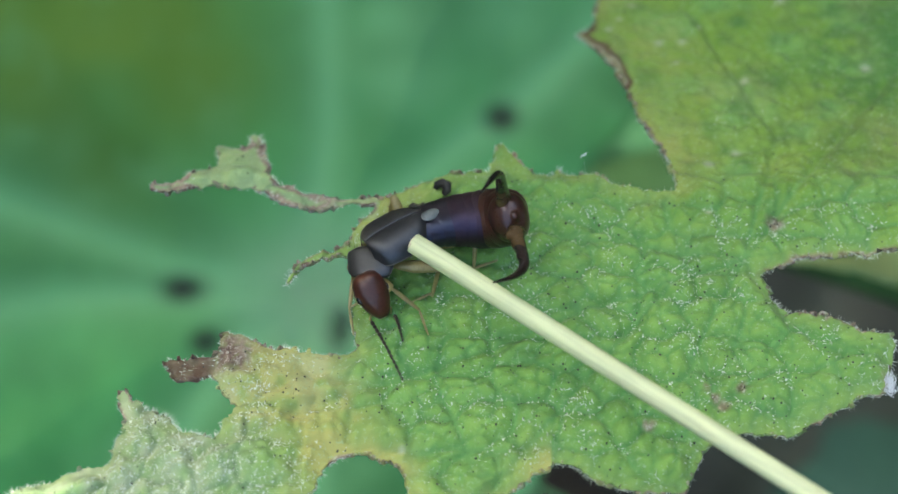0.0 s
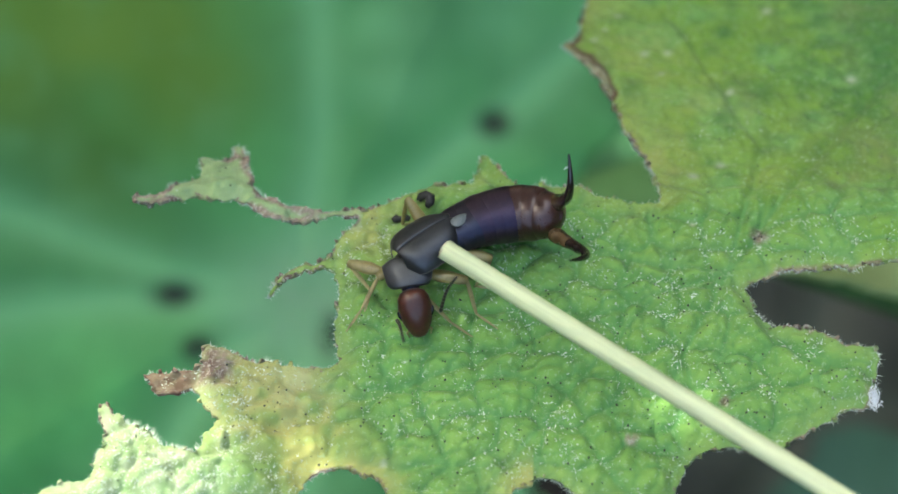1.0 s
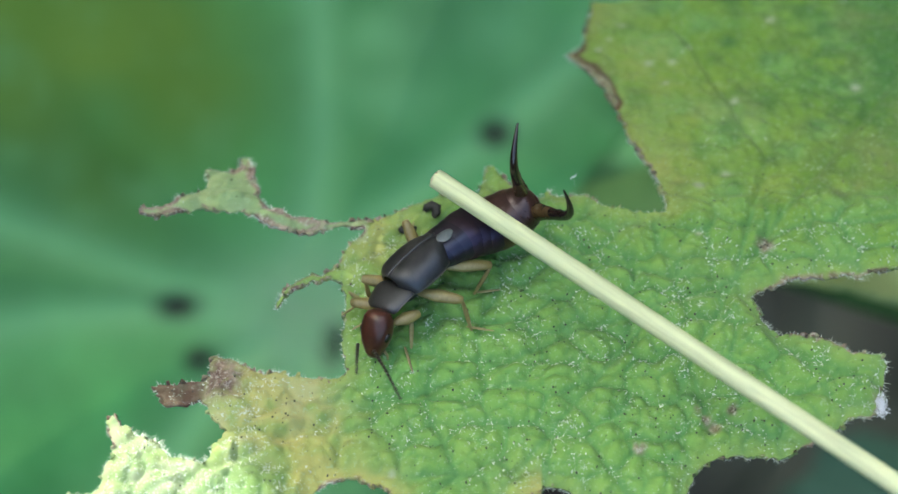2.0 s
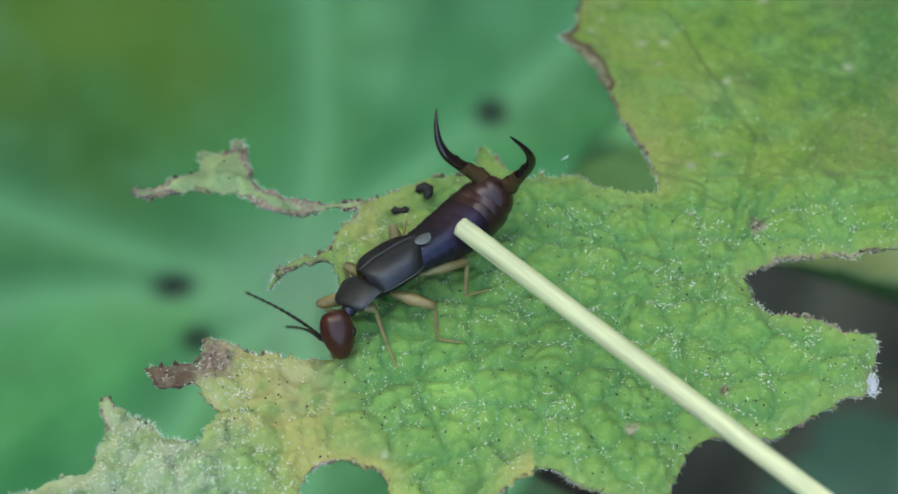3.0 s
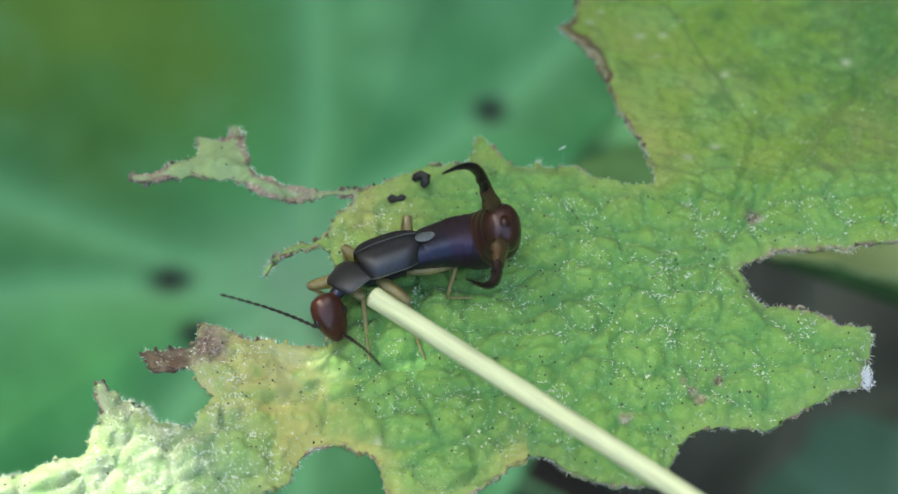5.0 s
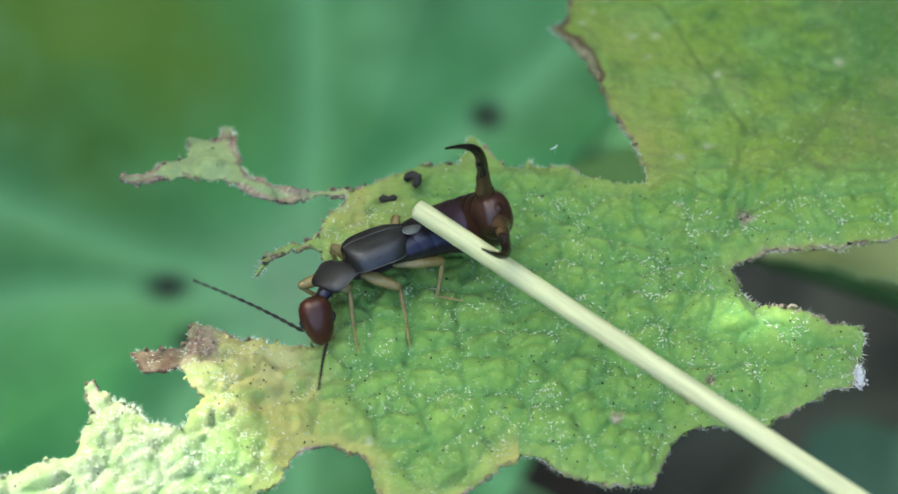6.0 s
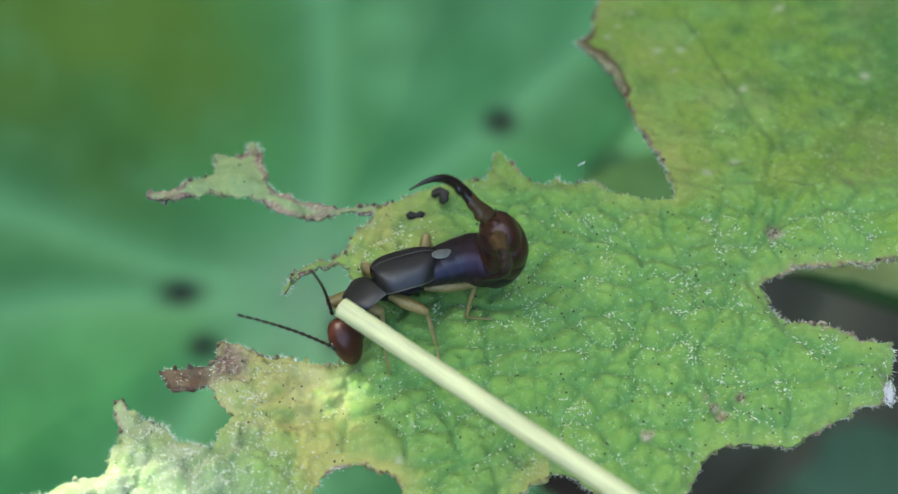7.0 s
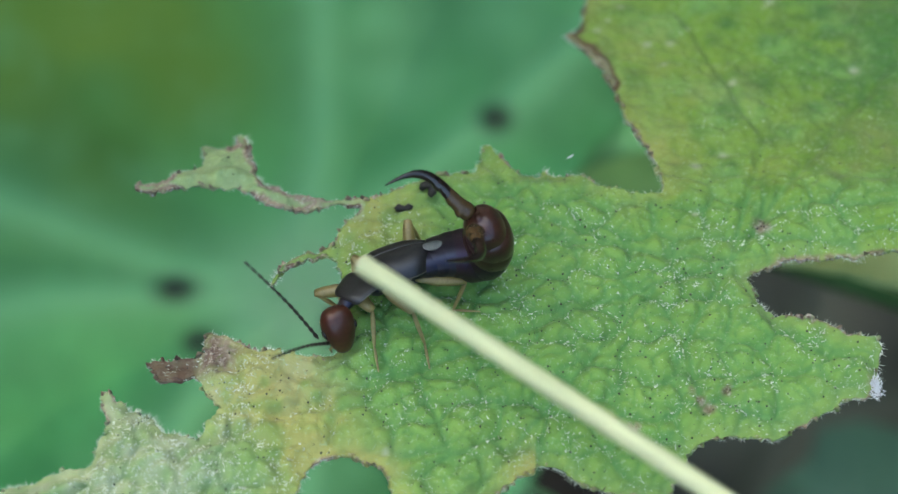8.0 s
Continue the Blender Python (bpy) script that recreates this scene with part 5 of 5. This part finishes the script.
LEG_MID_NEAR = [(0, 0.2, -4.0, -0.9, -4.4, -1.8, -5.0), (0.2, 1.0, -4.4, -0.2, -4.9, -1.3, -5.6), (0.5, 2.4, -3.5, 0.9, -3.7, -0.4, -4.3), (1, 2.1, -3.9, 2.6, -5.1, 4.0, -6.2), (2.3, 1.0, -4.7, 1.4, -5.2, 3.3, -5.6), (2.5, 0.6, -4.8, 1.5, -5.2, 3.4, -5.6), (3, 0.2, -6.3, 0.3, -7.3, 1.9, -7.8), (3.5, 0.5, -7.7, 0.5, -8.6, 1.8, -9.9), (4, -0.8, -6.4, -0.7, -7.2, -0.3, -8.9), (4.5, -1.1, -7.4, -0.8, -8.2, -0.3, -8.9), (6, -1.1, -5.9, -0.7, -7.4, -0.5, -8.9), (8, -1.3, -6.9, -0.7, -7.9, -0.4, -9.0)]
LEG_HIND_NEAR = [(0, 1.6, -1.6, 1.5, -2.6, 3.3, -2.1), (0.2, 3.2, -2.6, 1.9, -3.4, 3.8, -3.6), (1, 3.6, -2.3, 2.8, -3.1, 4.4, -3.4), (2.3, 2.9, -2.4, 2.3, -2.8, 4.9, -2.5), (2.5, 2.7, -2.8, 2.1, -4.2, 4.5, -3.9), (3, 2.2, -3.1, 2.0, -4.7, 4.1, -3.9), (3.5, 3.0, -4.5, 2.3, -6.1, 4.0, -6.1), (4, 2.4, -4.4, 1.6, -5.6, 3.3, -6.1), (4.5, 1.9, -4.3, 1.3, -5.4, 3.2, -5.3), (6, 1.5, -4.0, 1.1, -5.8, 3.1, -5.8), (8, 1.9, -4.7, 1.3, -5.5, 3.2, -5.8)]
LEG_FRONT_FAR = [(0, -6.1, -3.6, -5.4, -4.2, -5.1, -5.0), (0.2, -5.6, -2.6, -4.8, -3.5, -5.1, -4.4), (1, -5.2, -2.2, -4.0, -3.5, -4.0, -4.5), (2.3, -5.9, -4.6, -5.1, -4.8, -5.4, -5.8), (2.5, -6.2, -5.6, -5.3, -5.8, -5.6, -6.8), (3, -6.9, -5.7, -6.0, -5.9, -6.2, -6.8), (3.5, -5.7, -5.8, -5.0, -5.9, -5.2, -6.6), (4, -6.6, -4.4, -5.7, -4.6, -5.9, -5.6), (4.5, -7.2, -5.4, -6.2, -5.7, -6.3, -6.6), (6, -7.2, -5.4, -6.3, -5.7, -6.3, -6.6), (8, -7.3, -5.2, -6.4, -5.5, -6.4, -6.3)]
LEG_MID_FAR = [(0, -7.2, -6.3, -6.2, -7.3, -5.7, -8.2), (0.2, -5.8, -4.9, -5.8, -6.3, -5.6, -7.3), (1, -4.7, -5.0, -4.7, -6.1, -5.8, -7.5), (2.3, -5.4, -3.0, -4.9, -3.2, -5.5, -3.8), (2.5, -5.4, -3.2, -5.0, -3.8, -5.3, -4.4), (3, -5.3, -3.4, -5.0, -4.1, -5.4, -4.6), (3.5, -4.7, -3.7, -4.5, -4.0, -5.0, -4.6), (4, -4.9, -2.8, -4.7, -3.2, -5.1, -4.2), (4.5, -5.1, -3.1, -4.8, -3.8, -5.2, -4.3), (6, -5.3, -3.0, -5.0, -3.6, -5.5, -4.4), (8, -5.0, -3.1, -4.9, -3.5, -5.2, -4.1)]
LEG_HIND_FAR = [(0, -3.5, 0.8, -3.8, 0.4, -3.4, 0.2), (0.2, -2.3, 0.6, -2.7, 0.3, -2.0, 0.6), (1, -1.6, 1.6, -1.9, 1.1, -1.3, 1.4), (2.3, -2.2, 0.1, -1.7, 0.5, -1.6, 1.9), (2.5, -2.2, -0.3, -1.6, -0.1, -1.4, 1.6), (3, -2.4, -0.9, -1.8, -0.6, -1.6, 1.4), (3.5, -2.1, -1.8, -1.9, -2.0, -1.7, -1.3), (4, -0.4, -0.1, -0.1, -0.7, 0.1, -0.4), (4.5, -1.2, -1.2, -0.9, -1.3, -0.5, -1.0), (6, -1.4, -1.2, -1.1, -1.1, -0.6, -0.8), (7.5, -1.2, -1.3, -0.7, -1.3, -0.4, -0.9), (8, -1.7, -0.8, -0.7, -1.4, -0.4, -0.9)]
STRAW_A = [(0, -2.2, -3.9, 4.8, 0.774, -0.627, 0.09), (0.04, -2.3, -4.1, 4.8, 0.776, -0.625, 0.09), (0.1, -3.3, -7.1, 4.8, 0.80, -0.593, 0.09), (0.2, -2.7, -5.1, 4.8, 0.792, -0.604, 0.09), (0.4, 1.2, -2.1, 4.8, 0.77, -0.631, 0.09), (0.5, 2.5, -1.4, 4.8, 0.769, -0.633, 0.09), (0.6, 2.4, -1.9, 4.8, 0.77, -0.632, 0.09), (0.8, 0.1, 0.4, 4.8, 0.735, -0.672, 0.09), (1, 0.7, -3.4, 4.8, 0.776, -0.624, 0.09), (1.2, 3.5, -1.1, 4.8, 0.757, -0.647, 0.09), (2.3, -1.1, 2.5, 4.8, 0.745, -0.661, 0.09), (2.5, 0.2, 1.1, 4.8, 0.747, -0.659, 0.086), (2.7, 0.6, 0, 4.8, 0.719, -0.689, 0.09), (3, 1.7, -2.4, 4.8, 0.709, -0.699, 0.09), (3.2, -2.8, -3.9, 4.8, 0.773, -0.628, 0.09), (3.5, -3.6, -5.8, 4.8, 0.771, -0.63, 0.09)]
STRAW_B = [(3.8, -0, -8.6, 4.8, 0.77, -0.632, 0.09), (4, -0, -10, 4.8, 0.794, -0.6, 0.094), (4.2, -0.9, -9.9, 4.8, 0.772, -0.63, 0.09), (4.5, -2.4, -7.5, 4.8, 0.772, -0.629, 0.09), (4.7, -4, -9.6, 4.8, 0.794, -0.601, 0.09), (5.8, 0.6, -1.8, 4.8, 0.745, -0.661, 0.09), (6, -0.1, -2.1, 4.8, 0.759, -0.645, 0.088), (6.2, -0.9, -3.1, 4.8, 0.761, -0.642, 0.088), (6.4, -3.2, -3.1, 4.8, 0.764, -0.639, 0.088), (6.5, -3.9, -4.3, 4.8, 0.753, -0.652, 0.09), (6.6, -3.9, -5.6, 4.8, 0.768, -0.634, 0.089), (6.8, -5.4, -6.4, 4.8, 0.77, -0.631, 0.089), (7, -6.2, -7.7, 4.8, 0.772, -0.629, 0.09), (7.2, -6.5, -8.4, 4.8, 0.758, -0.647, 0.09)]
STRAW_C = [(7.4, -6, -7.8, 4.8, 0.786, -0.612, 0.091), (7.5, -7.4, -7, 4.8, 0.767, -0.636, 0.09), (7.6, -9.8, -7.2, 4.8, 0.791, -0.605, 0.09), (7.8, -10.2, -7.9, 4.8, 0.788, -0.609, 0.089), (8, -4.4, -5.2, 4.8, 0.773, -0.628, 0.089)]


def frame_of(place, ahead, above):
    """A pose in the thing's space: y along ahead, z towards above."""
    y = Vector(ahead).normalized()
    x = y.cross(Vector(above)).normalized()
    m = Matrix((x, y, x.cross(y))).transposed().to_4x4()
    m.translation = Vector(place) * MM
    return m


def spine(points, n=48):
    """Evenly spaced places on a smooth line through points."""
    pts = [2 * points[0] - points[1]] + points + [2 * points[-1] - points[-2]]
    fine = []
    for a, b, c, d in zip(pts, pts[1:], pts[2:], pts[3:]):
        for k in range(16):
            u = k / 16
            fine.append(0.5 * (2 * b + (c - a) * u + (2 * a - 5 * b + 4 * c - d) * u * u + (3 * b - a - 3 * c + d) * u ** 3))
    fine.append(points[-1])
    run = [0.0]
    for a, b in zip(fine, fine[1:]):
        run.append(run[-1] + (b - a).length)
    out = []
    for k in range(n + 1):
        s = run[-1] * k / n
        i = max(j for j in range(len(run)) if run[j] <= s + 1e-9)
        i = min(i, len(fine) - 2)
        out.append(fine[i].lerp(fine[i + 1], (s - run[i]) / max(run[i + 1] - run[i], 1e-9)))
    return out


def at_time(rows, t):
    for a, b in zip(rows, rows[1:]):
        if a[0] <= t <= b[0]:
            u = (t - a[0]) / (b[0] - a[0])
            return Vector([p + (q - p) * u for p, q in zip(a[1:], b[1:])])
    return Vector(rows[-1][1:])


def earwig_poses(i):
    """All part poses at key i."""
    t = TIMES[i]
    up = Vector((0, 0, 1))
    got = {}
    p = {k: Vector(v[i]) for k, v in TRACKS.items()}
    trunk = p["pronotum"] - p["waist"]
    lean = up + trunk.cross(up).normalized() * at_time(LEAN, t)[0]
    got[head] = frame_of(p["head"], p["mouth"] - p["head"], up + (lean - up) * 0.6)
    fore = p["neck"] - p["pronotum"]
    got[pronotum] = frame_of((p["neck"] + p["pronotum"]) / 2, fore, lean)
    body = frame_of(p["waist"].lerp(p["pronotum"], 0.5), trunk, lean)
    got[thorax] = body
    for e, s in zip(elytra, (-1, 1)):
        got[e] = body @ pose(0, 0, 0.74 * MM, 0, 0, 0)
    line = spine([p["pronotum"].lerp(p["waist"], 0.75), p["waist"], p["belly"], p["bend"], p["crown"], p["tail"]])
    side_fore = trunk.cross(lean).normalized()
    side_aft = (p["blade_b"] - p["blade_a"]).normalized()
    if side_aft.dot(side_fore) < 0 and abs(side_aft.dot(side_fore)) > 0.5:
        side_aft = -side_aft
    n = len(line) - 1
    for k, seg in enumerate(abdomen):
        c = (k + 0.8) / (SEGMENTS + 1.5) * n
        j = int(min(c, n - 1))
        place = line[j].lerp(line[j + 1], c - j)
        ahead = line[max(j - 2, 0)] - line[min(j + 3, n)]
        u = max(0, min(1, (c / n - 0.3) / 0.6))
        side = side_fore.lerp(side_aft, u)
        got[seg] = frame_of(place, ahead, side.cross(ahead))
    for b, name, bow, s in ((blades[0], "blade_a", BOW_A, -1), (blades[1], "blade_b", BOW_B, 1)):
        along = (p[name] - p[name + "_tip"]).normalized()
        x = Vector(bow[i])
        x = (x - along * x.dot(along)).normalized() * s
        m = Matrix((x, along, x.cross(along))).transposed().to_4x4()
        m.translation = p[name] * MM
        got[b] = m
    for f, name in zip(feelers, ("feeler_a", "feeler_b")):
        got[f] = frame_of(p[name], p[name + "_tip"] - p[name], up)
    for (femur, tibia, tarsus), rows, (lx, ly), long in zip(legs, STEPS, HIPS, FEMURS):
        hip = body @ Vector((lx * MM, ly * MM, -0.7 * MM)) / MM
        kx, ky, ax, ay, tx, ty = at_time(rows, t)
        knee, ankle, toe = Vector((kx, ky, 1.2 if rows is LEG_FRONT_FAR else 2.6 if rows is LEG_HIND_FAR else 2.0)), Vector((ax, ay, 0.6)), Vector((tx, ty, 0.15))
        thigh = (knee - hip).normalized()
        knee = hip + thigh * min(long, (knee - hip).length)
        got[femur] = frame_of(knee - thigh * long, thigh, up)
        shin = (ankle - knee).normalized()
        ankle = knee + shin * TIBIA
        ankle.z = max(ankle.z, 0.25)
        got[tibia] = frame_of(knee, ankle - knee, up + Vector((shin.x, shin.y, 0)) * 0.3)
        foot = toe - ankle
        foot.z = min(foot.z, 0.1)
        got[tarsus] = frame_of(ankle, foot, up)
    return got


TRACKS = {"head": HEAD, "mouth": MOUTH, "neck": NECK, "pronotum": PRONOTUM, "waist": WAIST, "belly": BELLY, "bend": BEND, "crown": CROWN, "tail": TAIL,
          "blade_a": BLADE_A, "blade_a_tip": BLADE_A_TIP, "blade_b": BLADE_B, "blade_b_tip": BLADE_B_TIP,
          "feeler_a": FEELER_A, "feeler_a_tip": FEELER_A_TIP, "feeler_b": FEELER_B, "feeler_b_tip": FEELER_B_TIP}
STEPS = [LEG_FRONT_NEAR, LEG_MID_NEAR, LEG_HIND_NEAR, LEG_FRONT_FAR, LEG_MID_FAR, LEG_HIND_FAR]
HIPS = [(-0.85, 2.6), (-1.05, 0.9), (-1.1, -1.5), (0.85, 2.6), (1.05, 0.9), (1.1, -1.2)]
# how far the body leans over to its far side
LEAN = [(0, 0.35, 0), (0.5, 0.35, 0), (1.2, 0.3, 0), (2.3, 0.6, 0), (3.5, 0.5, 0), (4.5, 0.6, 0), (8, 0.65, 0)]
# how the overhanging leaves sway: seconds, millimetres across and along
SWAY_LEFT = [(0, -8, -12), (0.48, -7, -10), (0.7, -2, -1), (1.0, 0, -1), (1.2, -1, -2), (1.7, -4, -4), (2.3, -4, -3.5), (2.5, -4, -2.5), (2.7, -5, -4.5), (2.85, -12, -26), (3.2, -12, -26), (3.8, -12, -26),
             (4.1, -9, -13), (4.5, -9, -17), (5.2, -5, -4), (5.8, -4, -2.5), (6.0, -3, -2), (6.2, -2, -1.5), (6.4, -4, -5), (6.6, -8, -11), (6.8, -6.5, -7), (7.0, -7, -8), (7.3, -2.5, -2.5), (7.6, -3, -3), (8.0, -12, -26)]
SWAY_RIGHT = [(0, 0, 0), (0.4, -2, -1), (1.0, -4, -5.3), (1.2, -1, -1), (2.5, 3.5, 0.2), (2.8, 2.4, 0), (5.8, 2, 0), (6.2, 3, 0), (7.4, 2, 0), (8.0, 0, 0)]
SWAY_SMALL = [(0, 0, 0), (0.2, 0, 1), (0.5, 0, 1), (0.7, 0, 4), (1.0, 0, 9), (1.2, 0, 8), (1.6, 0, 2), (2.3, 0, 1), (2.5, 1, 7), (2.7, 2, 3), (2.9, 0, 0), (5.8, 0, 1), (6.0, 0, 6), (6.2, 0, 8), (6.4, 0, 1), (7.2, 0, 0),
              (7.4, 0, 6), (7.6, 0, 7), (7.8, 3, 3), (8.0, 0, 0)]


def motions():
    poses = [earwig_poses(i) for i in range(len(TIMES))]
    for ob in poses[0]:
        walk(ob, [(t, got[ob]) for t, got in zip(TIMES, poses)])
    lift = Vector((0, 0, LEAF))
    rows = []
    for t, x, y, z, dx, dy, dz in STRAW_A + STRAW_B + STRAW_C:
        m = frame_of((x, y, z), (dx, dy, dz), (0, 0, 1))
        m.translation += lift
        rows.append((t, m))
    walk(straw, rows)
    for ob, sway in ((shade_left, SWAY_LEFT), (shade_right, SWAY_RIGHT), (shade_small, SWAY_SMALL)):
        home = ob.location.copy()
        walk(ob, [(t, Matrix.Translation(home + Vector((x, y, 0)) * MM)) for t, x, y in sway])


motions()
